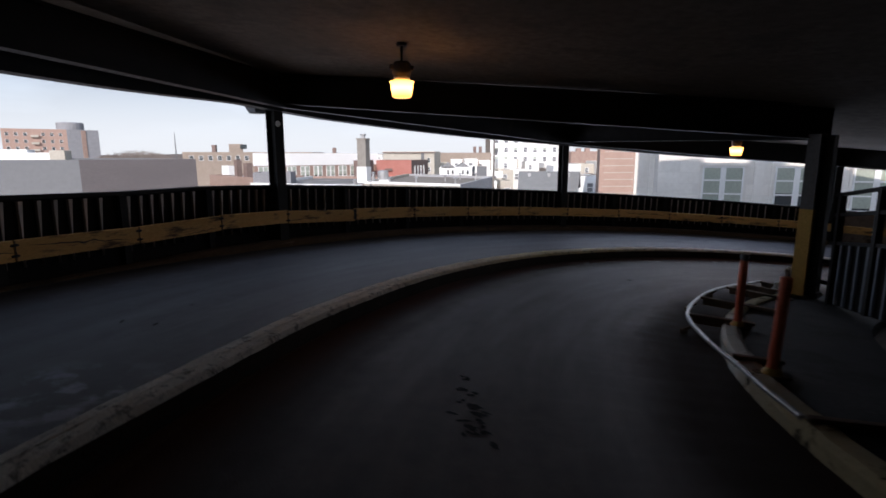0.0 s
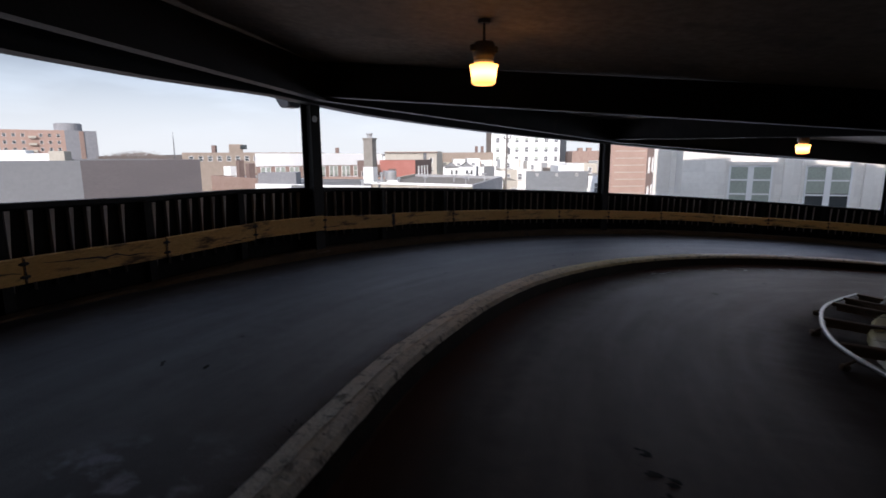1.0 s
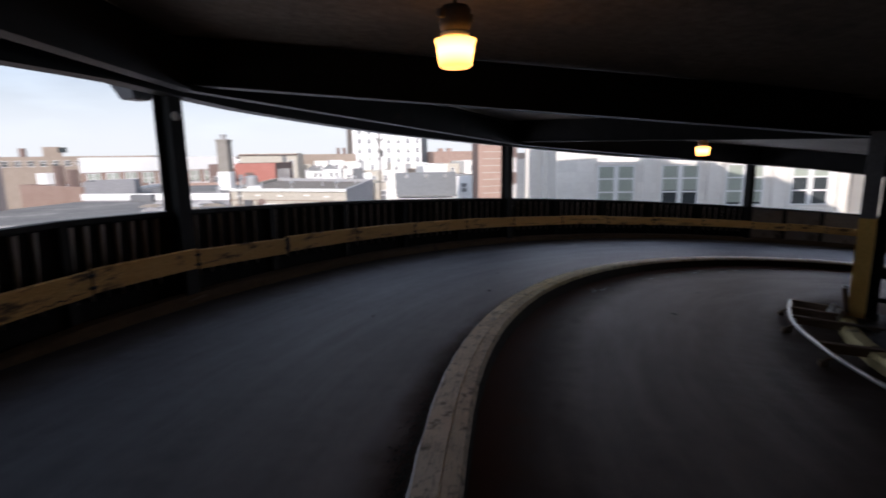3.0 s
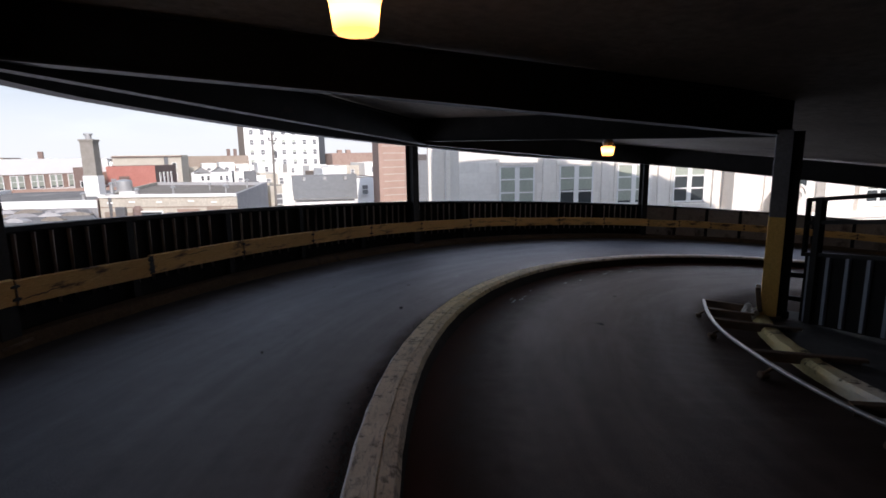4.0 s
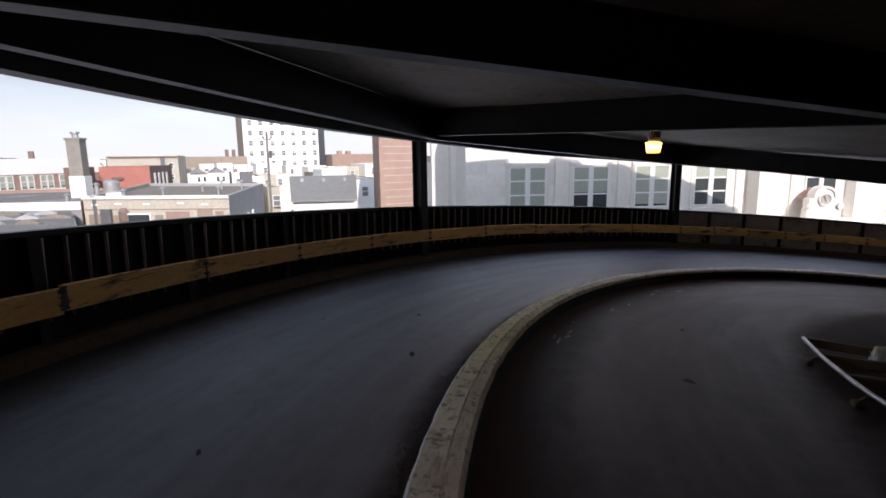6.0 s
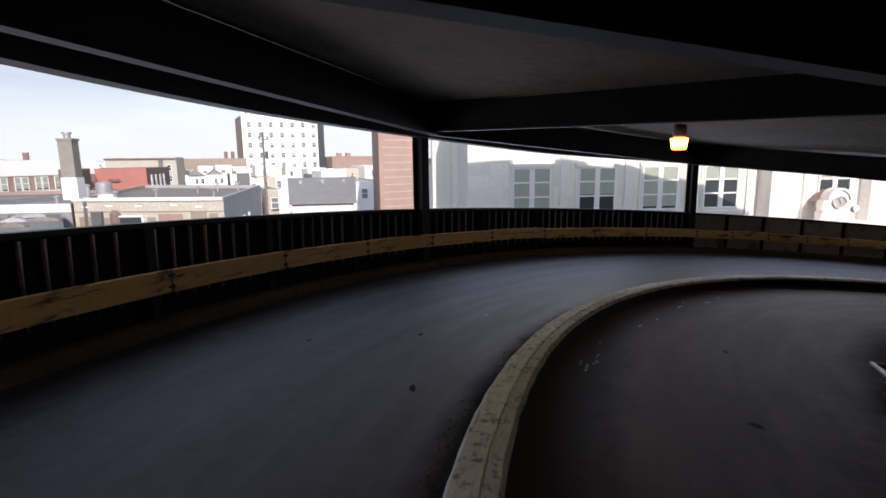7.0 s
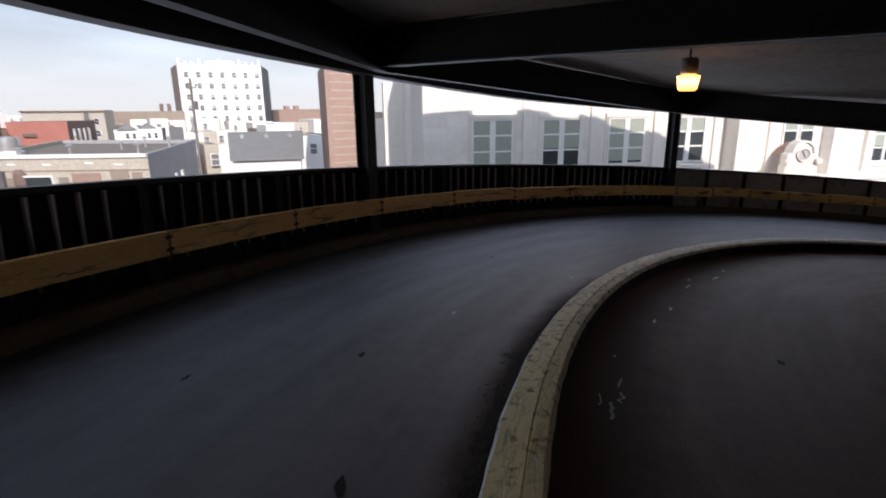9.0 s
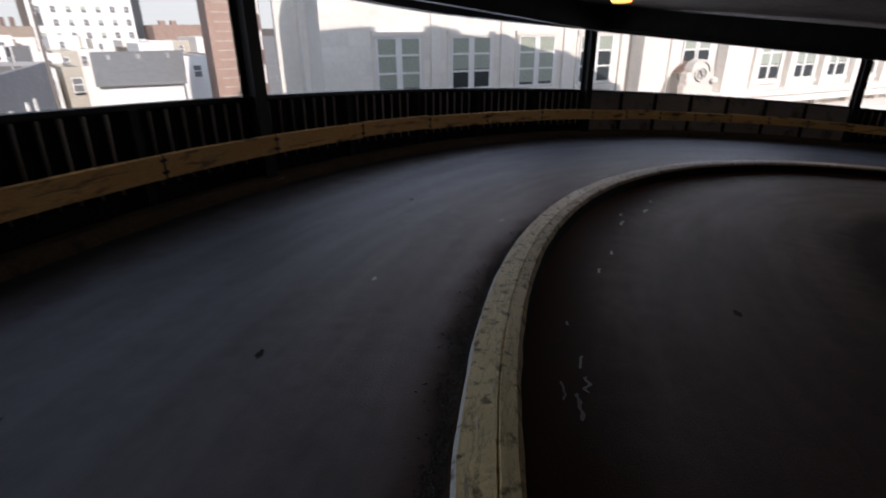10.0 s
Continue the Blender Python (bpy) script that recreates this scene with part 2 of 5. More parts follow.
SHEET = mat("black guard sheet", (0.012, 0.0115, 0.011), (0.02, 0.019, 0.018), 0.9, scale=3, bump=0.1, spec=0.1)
GREY_BRICK = mat("sooty tan brick", (0.27, 0.25, 0.225), (0.34, 0.315, 0.29), 0.9, scale=2, bump=0.1)
WHITE_STONE = mat("pale limestone", (0.84, 0.8, 0.755), (0.88, 0.85, 0.81), 0.85, scale=0.35, spots=(0.78, 0.74, 0.7), spot_at=(0.58, 0.9), spot_scale=0.4, bump=0.02, fleck=0.95, vary=0.05)
WHITE_PAINT = mat("white paint", (0.86, 0.86, 0.86), (0.9, 0.9, 0.9), 0.7, scale=1, bump=0.01, fleck=0.95)
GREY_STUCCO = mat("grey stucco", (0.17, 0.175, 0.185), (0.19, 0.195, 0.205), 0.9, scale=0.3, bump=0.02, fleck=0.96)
PINK_STUCCO = mat("mauve stucco", (0.2, 0.178, 0.18), (0.225, 0.2, 0.2), 0.9, scale=0.3, bump=0.02, fleck=0.95, streak=(1, 1, 4))
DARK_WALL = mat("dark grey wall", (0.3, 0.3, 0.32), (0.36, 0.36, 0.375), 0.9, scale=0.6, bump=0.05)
BRICK_RED = mat("red painted wall", (0.5, 0.2, 0.165), (0.55, 0.24, 0.2), 0.8, scale=0.6, bump=0.05)
BRICK = mat("brown brick", (0.36, 0.25, 0.21), (0.42, 0.305, 0.26), 0.9, scale=0.9, spots=(0.28, 0.19, 0.155), bump=0.1)
BRICK_ROSE = mat("rose brown brick", (0.44, 0.3, 0.25), (0.5, 0.35, 0.295), 0.9, scale=0.9, spots=(0.39, 0.26, 0.215), bump=0.1)
ROOF_GRAVEL = mat("tan gravel roofing", (0.24, 0.215, 0.19), (0.34, 0.31, 0.28), 0.95, scale=0.5, spots=(0.17, 0.15, 0.135), spot_scale=0.5, bump=0.2)
GREY_PLASTER = mat("pale grey plaster", (0.42, 0.42, 0.44), (0.5, 0.5, 0.515), 0.9, scale=0.5, spots=(0.36, 0.36, 0.38), spot_scale=0.7, bump=0.05)
BRICK_TAN = mat("tan brick", (0.33, 0.268, 0.222), (0.39, 0.32, 0.27), 0.9, scale=0.9, bump=0.08)
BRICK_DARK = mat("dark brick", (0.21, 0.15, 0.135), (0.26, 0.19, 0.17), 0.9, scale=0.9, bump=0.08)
CREAM = mat("cream wall", (0.52, 0.475, 0.41), (0.6, 0.56, 0.49), 0.9, scale=0.6, bump=0.05)
ROOF_DARK = mat("dark roofing", (0.2, 0.197, 0.2), (0.3, 0.29, 0.28), 0.95, scale=0.4, spots=(0.4, 0.38, 0.36), spot_scale=0.3, bump=0.1)
ROOF_LIGHT = mat("pale roofing", (0.5, 0.49, 0.47), (0.6, 0.59, 0.57), 0.95, scale=0.4, bump=0.05)
SHINGLE = mat("grey shingles", (0.25, 0.255, 0.26), (0.3, 0.305, 0.31), 0.95, scale=2, bump=0.2)
ZINC = mat("galvanised metal", (0.55, 0.55, 0.56), (0.62, 0.62, 0.63), 0.4, metal=0.6, scale=4, bump=0.05)
PANE = glossy("window glass", (0.05, 0.06, 0.065), 0.08)
# glass of far windows, paled in its colour to stand for haze
FAR_PANE = glossy("haze-paled glass", (0.2, 0.205, 0.215), 0.15)
BLIND = mat("drawn blind behind glass", (0.4, 0.445, 0.385), (0.45, 0.49, 0.43), 0.3, scale=1, bump=0, spec=0.6)
GROUND = mat("city ground", (0.3, 0.295, 0.29), (0.38, 0.37, 0.36), 0.95, scale=0.05, bump=0.1)
WOOD_POLE = mat("weathered pole", (0.2, 0.18, 0.165), (0.27, 0.25, 0.23), 0.9, scale=5, streak=(1, 1, 0.1), bump=0.2)
TWIGS = mat("bare twigs", (0.16, 0.13, 0.115), (0.22, 0.185, 0.165), 0.95, scale=3, bump=0)

# ---------------------------------------------------------------- builders
ORG = {}
B = bmesh.new


def thing(name, at, label, category, group="", kind=""):
    """An empty at its base, to carry parts."""
    ob = new(name)
    ob.empty_display_size = 0.2
    ob.location = at
    ORG[ob] = Vector(at)
    return tagged(ob, label, category, group, kind)


def mesh_of(name, bm, materials, smooth=False):
    bmesh.ops.recalc_face_normals(bm, faces=bm.faces)
    if smooth:
        for f in bm.faces:
            f.smooth = True
        for e in bm.edges:
            if len(e.link_faces) == 2 and e.calc_face_angle(0) > radians(32):
                e.smooth = False
    me = bpy.data.meshes.new(name)
    bm.to_mesh(me)
    bm.free()
    for m in (materials if isinstance(materials, (list, tuple)) else [materials]):
        me.materials.append(m)
    return me


def part(name, bm, material, parent, label="", smooth=False):
    """Links a bmesh, given in world metres, as one mesh under a thing or a part."""
    bmesh.ops.translate(bm, verts=bm.verts, vec=-ORG[parent])
    ob = new(name, mesh_of(name, bm, material, smooth))
    ob.parent = parent
    ORG[ob] = ORG[parent]
    return tagged(ob, label)


def solid(name, bm, material, label, category, group="", kind="", smooth=False):
    """Links a bmesh as a top-level mesh."""
    ob = new(name, mesh_of(name, bm, material, smooth))
    ORG[ob] = Vector((0, 0, 0))
    return tagged(ob, label, category, group, kind)


def box(bm, m, sx, sy, sz, bevel=0.0):
    """A box of that size, centred at the pose m."""
    r = bmesh.ops.create_cube(bm, size=1, matrix=m @ Matrix.Diagonal((sx, sy, sz, 1)))
    if bevel:
        es = list({e for v in r["verts"] for e in v.link_edges})
        bmesh.ops.bevel(bm, geom=es, offset=bevel, segments=2, affect="EDGES", profile=0.5)
    return bm


def tube(bm, a, b, r1, r2=None, n=12):
    """A capped tube from a to b."""
    a, b = Vector(a), Vector(b)
    q = (b - a).to_track_quat("Z", "Y").to_matrix().to_4x4()
    bmesh.ops.create_cone(bm, cap_ends=True, segments=n, radius1=r1, radius2=r1 if r2 is None else r2, depth=(b - a).length,
                          matrix=Matrix.Translation((a + b) / 2) @ q)
    return bm


def lathe(bm, m, prof, n=24):
    """A turned shape from (radius, height) pairs, closed at both ends."""
    rings = []
    for r, z in prof:
        rings.append([bm.verts.new(m @ Vector((r * math.cos(2 * math.pi * i / n), r * math.sin(2 * math.pi * i / n), z))) for i in range(n)])
    for p, q in zip(rings, rings[1:]):
        for i in range(n):
            bm.faces.new((p[i], p[(i + 1) % n], q[(i + 1) % n], q[i]))
    bm.faces.new(rings[0]), bm.faces.new(rings[-1])
    return bm


# the helix: angle in degrees, clockwise from west; radius; metres
CX, CY = 9.957, 1.259
R_RAIL, R_COL, R_WALL = 15.14, 15.34, 15.42
R_KI, R_KO = 11.456, 11.745


def rise(th):
    """Height of the ramp's surface at an angle."""
    a = radians(th) - 1
    if a < -1.7:
        return 1.0317 - 0.262 * (a + 1.7)
    return -0.952 * a - 0.203 * a * a


def pt(th, r, z=0.0):
    return Vector((CX - r * math.cos(radians(th)), CY + r * math.sin(radians(th)), z))


def on(th, r, z=0.0):
    return pt(th, r, rise(th) + z)


def settle(th):
    """How far the guard wall has sunk against the deck."""
    return float(np.interp(th, [-80, 5, 17, 22, 27.2, 32.5], [0.12, 0.12, 0.1, 0.085, 0.02, 0.0]))


def onw(th, r, z=0.0):
    return on(th, r, z - settle(th))


def deck(th, r, z=0.0):
    """On the driving surface, which is banked: it falls towards the core."""
    return on(th, r, z - 0.036 * max(0.0, 11.4 - r) + 0.042 * max(0.0, r - 11.7))


def eased(th, r, z=0.0):
    """The lane kerb swings outwards at the top of the ramp."""
    wide = float(np.interp(th, [-75, 6, 13, 22, 30], [-0.06, -0.06, -0.036, -0.008, 0.0])) if r > R_KI + 0.2 else 0.0
    return on(th, r + wide + float(np.interp(th, [-75, 0, 3.0, 4.5, 6.7, 9.0, 12.0, 15.0, 18.0, 21.0], [0.9, 0.3, 0.24, 0.2, 0.135, 0.085, 0.06, 0.045, 0.02, 0.0])), z)


def island_edge(th, r, z=0.0):
    return deck(th, r + float(np.interp(th, [-60, 0, 8, 20], [-0.12, -0.09, -0.06, 0.0])), z)


def sweep(bm, prof, th0, th1, step=1.0, wobble=0.0, place=on):
    """Sweeps a closed (radius, height over the ramp) outline along the helix."""
    n = max(1, round((th1 - th0) / step))
    last = first = None
    for i in range(n + 1):
        th = th0 + (th1 - th0) * i / n
        w = [wobble * noise.noise(Vector((th * 0.9, j * 3.1, 0))) for j in range(len(prof))]
        ring = [bm.verts.new(place(th, r + w[j], z + (w[j - 1] * 0.6 if z > 0.01 else 0))) for j, (r, z) in enumerate(prof)]
        if last:
            k = len(ring)
            for j in range(k):
                bm.faces.new((last[j], last[(j + 1) % k], ring[(j + 1) % k], ring[j]))
        else:
            first = ring
        last = ring
    bm.faces.new(first), bm.faces.new(list(reversed(last)))
    return bm


def rect(r0, r1, z0, z1):
    return [(r0, z0), (r1, z0), (r1, z1), (r0, z1)]


def beam(a, b, width, depth, flange=0.02, web=0.015):
    """The two flanges and the web of an I-section from a to b, which lie on the bottom face's middle."""
    a, b = Vector(a), Vector(b)
    d = (b - a).normalized()
    s = d.cross(Vector((0, 0, 1))).normalized() * width / 2
    up = Vector((0, 0, 1))
    out = []
    for z0, z1, k in ((0, flange, 1.0), (depth - flange, depth, 1.0), (flange, depth - flange, web / width)):
        bm = B()
        vs = [bm.verts.new(p + s * e * k + up * z) for p in (a, b) for e, z in ((-1, z0), (1, z0), (1, z1), (-1, z1))]
        for f in ((0, 1, 2, 3), (7, 6, 5, 4), (0, 4, 5, 1), (1, 5, 6, 2), (2, 6, 7, 3), (3, 7, 4, 0)):
            bm.faces.new([vs[i] for i in f])
        out.append(bm)
    return zip(("lower_flange", "upper_flange", "web"), out)


# lamps added in the outer wall's openings to strengthen the sky's light, one a bay, tilted down as light from above
# falls
for th, power in ((-17.7, 12.5), (15.5, 2.6), (48.5, 18.0), (82.0, 46.0), (115.5, 44.0), (149.0, 5.5)):
    data = bpy.data.lights.new("sky_fill", "AREA")
    data.shape, data.size, data.size_y, data.energy = "RECTANGLE", 8.4, 1.1, power
    data.color = (0.66, 0.79, 1.0)
    new("sky_fill", data).matrix_basis = look(on(th, 15.75, 1.9), on(th, 14.75, 1.75))

COLS = [-34.5, -1.0, 32.1, 64.95, 98.9, 132.6, 166.0]



def lane_wear_and_light(m):
    """Adds lengthwise tyre streaks, grime beside the kerbs, shade painted by the outer wall, and lane tints that stand
    for the light, to the deck's asphalt.
    """
    n, l = m.node_tree.nodes, m.node_tree.links
    b = n["Principled BSDF"]
    old = b.inputs["Base Color"].links[0].from_socket
    geo = n.new("ShaderNodeTexCoord")

    def vm(op, a, c):
        v = n.new("ShaderNodeVectorMath")
        v.operation = op
        l.new(a, v.inputs[0])
        v.inputs[1].default_value = c
        return v

    def ma(op, a, c=None):
        v = n.new("ShaderNodeMath")
        v.operation = op
        for k, s in enumerate((a, c)):
            if s is None:
                continue
            if hasattr(s, "is_output"):
                l.new(s, v.inputs[k])
            else:
                v.inputs[k].default_value = s
        return v.outputs[0]

    def band(x, a, z, lo=0.0, hi=1.0):
        r = n.new("ShaderNodeMapRange")
        r.interpolation_type = "SMOOTHSTEP"
        for k, s in zip(("From Min", "From Max", "To Min", "To Max"), (a, z, lo, hi)):
            r.inputs[k].default_value = s
        l.new(x, r.inputs["Value"])
        return r.outputs["Result"]

    def noise_at(vec, scale, detail=5):
        t = n.new("ShaderNodeTexNoise")
        t.inputs["Scale"].default_value, t.inputs["Detail"].default_value, t.inputs["Roughness"].default_value = scale, detail, 0.6
        l.new(vec, t.inputs["Vector"])
        return t.outputs["Fac"]

    p = vm("MULTIPLY", vm("SUBTRACT", geo.outputs["Object"], (CX, CY, 0)).outputs[0], (1, 1, 0))
    ln = n.new("ShaderNodeVectorMath")
    ln.operation = "LENGTH"
    l.new(p.outputs[0], ln.inputs[0])
    r = ln.outputs["Value"]
    sp = n.new("ShaderNodeSeparateXYZ")
    l.new(p.outputs[0], sp.inputs[0])
    ang = ma("ARCTAN2", sp.outputs["Y"], sp.outputs["X"])
    cb = n.new("ShaderNodeCombineXYZ")
    l.new(ma("MULTIPLY", r, 2.6), cb.inputs["X"])
    l.new(ma("MULTIPLY", ang, 3.0), cb.inputs["Y"])
    streak = noise_at(cb.outputs[0], 1.6)
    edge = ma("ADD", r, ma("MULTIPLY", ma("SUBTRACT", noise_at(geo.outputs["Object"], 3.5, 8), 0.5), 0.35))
    grime_shade = ma("ADD", ma("MULTIPLY", band(edge, 10.6, 11.35), band(r, 11.5, 11.47)),
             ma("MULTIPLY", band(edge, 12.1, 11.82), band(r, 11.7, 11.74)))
    # the band by the outer wall mixes gutter dirt with painted shade
    grime_shade = ma("ADD", grime_shade, ma("ADD", band(edge, 9.0, 8.45), band(edge, 14.42, 14.86)))
    grime_shade = ma("MINIMUM", grime_shade, 1.0)
    c1 = n.new("ShaderNodeMix")
    c1.data_type = "RGBA"
    l.new(band(streak, 0.3, 0.8, 0.0, 0.4), c1.inputs["Factor"])
    l.new(old, c1.inputs[6])
    c1.inputs[7].default_value = (0.11, 0.098, 0.094, 1)
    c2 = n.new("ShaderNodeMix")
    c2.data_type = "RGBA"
    l.new(ma("MULTIPLY", grime_shade, 0.88), c2.inputs["Factor"])
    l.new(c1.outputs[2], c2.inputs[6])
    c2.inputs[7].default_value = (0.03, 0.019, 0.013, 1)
    rust = n.new("ShaderNodeMix")
    rust.data_type = "RGBA"
    l.new(ma("MULTIPLY", ma("MULTIPLY", band(edge, 11.02, 11.42), band(r, 11.62, 11.58)), 0.75), rust.inputs["Factor"])
    l.new(c2.outputs[2], rust.inputs[6])
    rust.inputs[7].default_value = (0.095, 0.043, 0.02, 1)
    # a chalky scuffed patch in the outer lane
    off = n.new("ShaderNodeVectorMath")
    off.operation = "LENGTH"
    spot = on(8.0, 12.45)
    l.new(vm("SUBTRACT", p.outputs[0], (spot.x - CX, spot.y - CY, 0)).outputs[0], off.inputs[0])
    chalk = n.new("ShaderNodeMix")
    chalk.data_type = "RGBA"
    l.new(ma("MULTIPLY", band(off.outputs["Value"], 0.75, 0.2), band(noise_at(geo.outputs["Object"], 3.2, 9), 0.47, 0.62, 0.0, 0.9)), chalk.inputs["Factor"])
    l.new(rust.outputs[2], chalk.inputs[6])
    chalk.inputs[7].default_value = (0.26, 0.265, 0.28, 1)
    # inner lane darkened and warmed, outer lane blued: colour of the light painted in
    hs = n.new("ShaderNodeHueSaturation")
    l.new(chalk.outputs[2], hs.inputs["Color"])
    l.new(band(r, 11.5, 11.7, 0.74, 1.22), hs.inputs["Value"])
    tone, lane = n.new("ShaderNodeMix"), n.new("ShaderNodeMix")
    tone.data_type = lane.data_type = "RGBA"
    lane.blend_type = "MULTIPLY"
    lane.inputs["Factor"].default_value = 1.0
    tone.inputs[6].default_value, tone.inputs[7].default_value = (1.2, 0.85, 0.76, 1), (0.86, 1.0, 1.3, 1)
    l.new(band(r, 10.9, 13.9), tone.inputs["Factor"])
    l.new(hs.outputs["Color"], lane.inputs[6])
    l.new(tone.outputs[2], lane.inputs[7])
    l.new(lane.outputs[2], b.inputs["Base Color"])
    l.new(ma("ADD", band(streak, 0.3, 0.75, 0.62, 0.56), ma("MULTIPLY", grime_shade, 0.3)), b.inputs["Roughness"])
    l.new(band(r, 11.4, 11.8, 0.16, 0.31), b.inputs["Specular IOR Level"])


lane_wear_and_light(ASPHALT)

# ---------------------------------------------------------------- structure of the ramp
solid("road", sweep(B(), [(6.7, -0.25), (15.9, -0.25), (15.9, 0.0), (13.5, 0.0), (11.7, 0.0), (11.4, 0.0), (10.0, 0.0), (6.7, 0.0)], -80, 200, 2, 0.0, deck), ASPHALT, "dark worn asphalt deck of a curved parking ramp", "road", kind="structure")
kerb_bm = sweep(B(), [(R_KI, -0.05), (R_KI + 0.006, 0.14), (R_KI + 0.03, 0.182), (R_KI + 0.105, 0.195), (R_KI + 0.112, 0.183), (R_KI + 0.119, 0.195),
                      (R_KO - 0.022, 0.19), (R_KO - 0.004, 0.17), (R_KO, -0.05)], -75, 190, 0.5, 0.009, eased)
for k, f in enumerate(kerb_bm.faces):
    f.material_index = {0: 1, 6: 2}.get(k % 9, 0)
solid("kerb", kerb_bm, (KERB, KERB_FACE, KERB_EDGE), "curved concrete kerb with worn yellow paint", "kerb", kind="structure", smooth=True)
solid("base_kerb", sweep(B(), [(15.15, -0.05), (15.155, 0.06), (15.17, 0.17), (15.2, 0.235), (15.235, 0.265), (15.37, 0.275), (15.37, -0.05)], -75, 190, 0.7, 0.014, onw), BASE_KERB,
      "stained concrete wheel kerb below the guard wall", "kerb", kind="structure", smooth=True)


def soffit(th, r):
    return 2.92 + 0.045 * (r - 9.8)


bm = B()
prof = [(6.6, soffit(0, 6.6)), (9.0, soffit(0, 9.0)), (12.0, soffit(0, 12.0)), (15.62, soffit(0, 15.62)), (15.62, 3.5), (6.6, 3.5)]
solid("ceiling", sweep(bm, prof, -80, 200, 1.5), CONCRETE, "stained concrete underside of the deck above", "ceiling", kind="structure")
# unseen walls and blocks, solid and sized to cast the shadow on the courthouse
solid("wall_upper", sweep(B(), [(15.5, 3.5), (15.68, 3.5), (15.68, 7.5), (15.5, 7.5)], -80, 145, 1.5), CONCRETE, "unseen solid wall of the upper storey, sized for its shadow", "wall", kind="structure")
solid("wall_upper_low", sweep(B(), rect(15.5, 15.68, 3.5, 6.3), 145, 200, 1.5), CONCRETE, "unseen lower wall of the upper storey, cut for its shadow", "wall", kind="structure")
for a, b in ((60, 66), (86.5, 96), (103.3, 109), (114, 119.6), (127.5, 133.5)):
    solid("parapet_block", sweep(B(), rect(15.5, 15.68, 7.5, 7.77), a, b, 1.5), CONCRETE, "unseen block on the parapet above, placed for its shadow", "parapet", kind="structure")
# out of view, added to hold back daylight from behind
solid("wall_west", sweep(B(), rect(15.47, 15.62, -0.2, 3.5), -80, -35.5, 1.5), CONCRETE, "unseen plain wall added behind the ramp to cut daylight", "wall", kind="structure")
# an unseen wall, added to close the ramp behind and keep the sun out
bm = B()
for th in range(142, 370, 4):
    a, b, c, d = pt(th, 15.5), pt(th + 4.02, 15.5), pt(th + 4.02, 15.9), pt(th, 15.9)
    lo = [bm.verts.new((p.x, p.y, -12)) for p in (a, b, c, d)]
    hi = [bm.verts.new((p.x, p.y, rise(th) + 6.2 if th < 200 else 8.5)) for p in (a, b, c, d)]
    for i in range(4):
        bm.faces.new((lo[i], lo[(i + 1) % 4], hi[(i + 1) % 4], hi[i]))
    bm.faces.new(lo), bm.faces.new(hi)
solid("wall_back", bm, CONCRETE, "unseen plain wall added behind the ramp against the sun", "wall", kind="structure")
# unseen slabs over the core and the back, added to keep sky light out
bm = B()
lathe(bm, pose(CX, CY, 0), [(7.2, 3.9), (7.2, 4.1)], 48)
last = None
for i in range(22):
    th = 197 + (283 - 197) * i / 21
    ring = [bm.verts.new(pt(th, r, z)) for r, z in ((6.5, 4.15), (15.6, 4.15), (15.6, 4.3), (6.5, 4.3))]
    if last:
        for k in range(4):
            bm.faces.new((last[k], last[(k + 1) % 4], ring[(k + 1) % 4], ring[k]))
    last = ring
solid("core_roof", bm, CONCRETE, "unseen slab added over the core to keep light out", "ceiling", kind="structure")
# unseen band and cross wall, added to stop light spilling into the core
bm = B()
last = None
for i in range(93):
    th = 15 + 2 * i
    lo = min(rise(th) + 3.3, 4.05)
    ring = [bm.verts.new(pt(th, r, z)) for r, z in ((6.62, lo), (6.7, lo), (6.7, 4.12), (6.62, 4.12))]
    if last:
        for k in range(4):
            bm.faces.new((last[k], last[(k + 1) % 4], ring[(k + 1) % 4], ring[k]))
    last = ring
a, b = pt(198.6, 6.6), pt(198.6, 15.6)
c, d = pt(199.4, 15.6), pt(199.4, 6.6)
lo, hi = [[bm.verts.new((p.x, p.y, z)) for p in (a, b, c, d)] for z in (-0.5, 4.2)]
for i in range(4):
    bm.faces.new((lo[i], lo[(i + 1) % 4], hi[(i + 1) % 4], hi[i]))
bm.faces.new(lo), bm.faces.new(hi)
solid("wall_shaft", bm, CONCRETE, "unseen plain wall added above the deck to stop light", "wall", kind="structure")
# added to block the bright ground outside from showing through the core
solid("wall_core", sweep(B(), rect(6.55, 6.695, -9.0, -0.2), -80, 200, 2), CONCRETE, "wall added round the core to block bright ground below", "wall", kind="structure")
bm = B()
lathe(bm, pose(CX, CY, 0), [(8.0, -3.2), (8.0, -3.0)], 48)
solid("core_floor", bm, ASPHALT, "dark floor of the ramp's open core", "floor", kind="structure")

# edge of the deck above: a curved fascia and straight edge beams between the columns
FASCIA = [(-80, 2.4), (0, 2.4), (17, 2.455), (22, 2.49), (29, 2.575), (36, 2.53), (50, 2.53), (64, 2.56), (80, 2.545), (97, 2.62), (119, 2.69), (200, 2.69)]


def fascia_low(th):
    return float(np.interp(th, [a for a, _ in FASCIA], [z for _, z in FASCIA]))


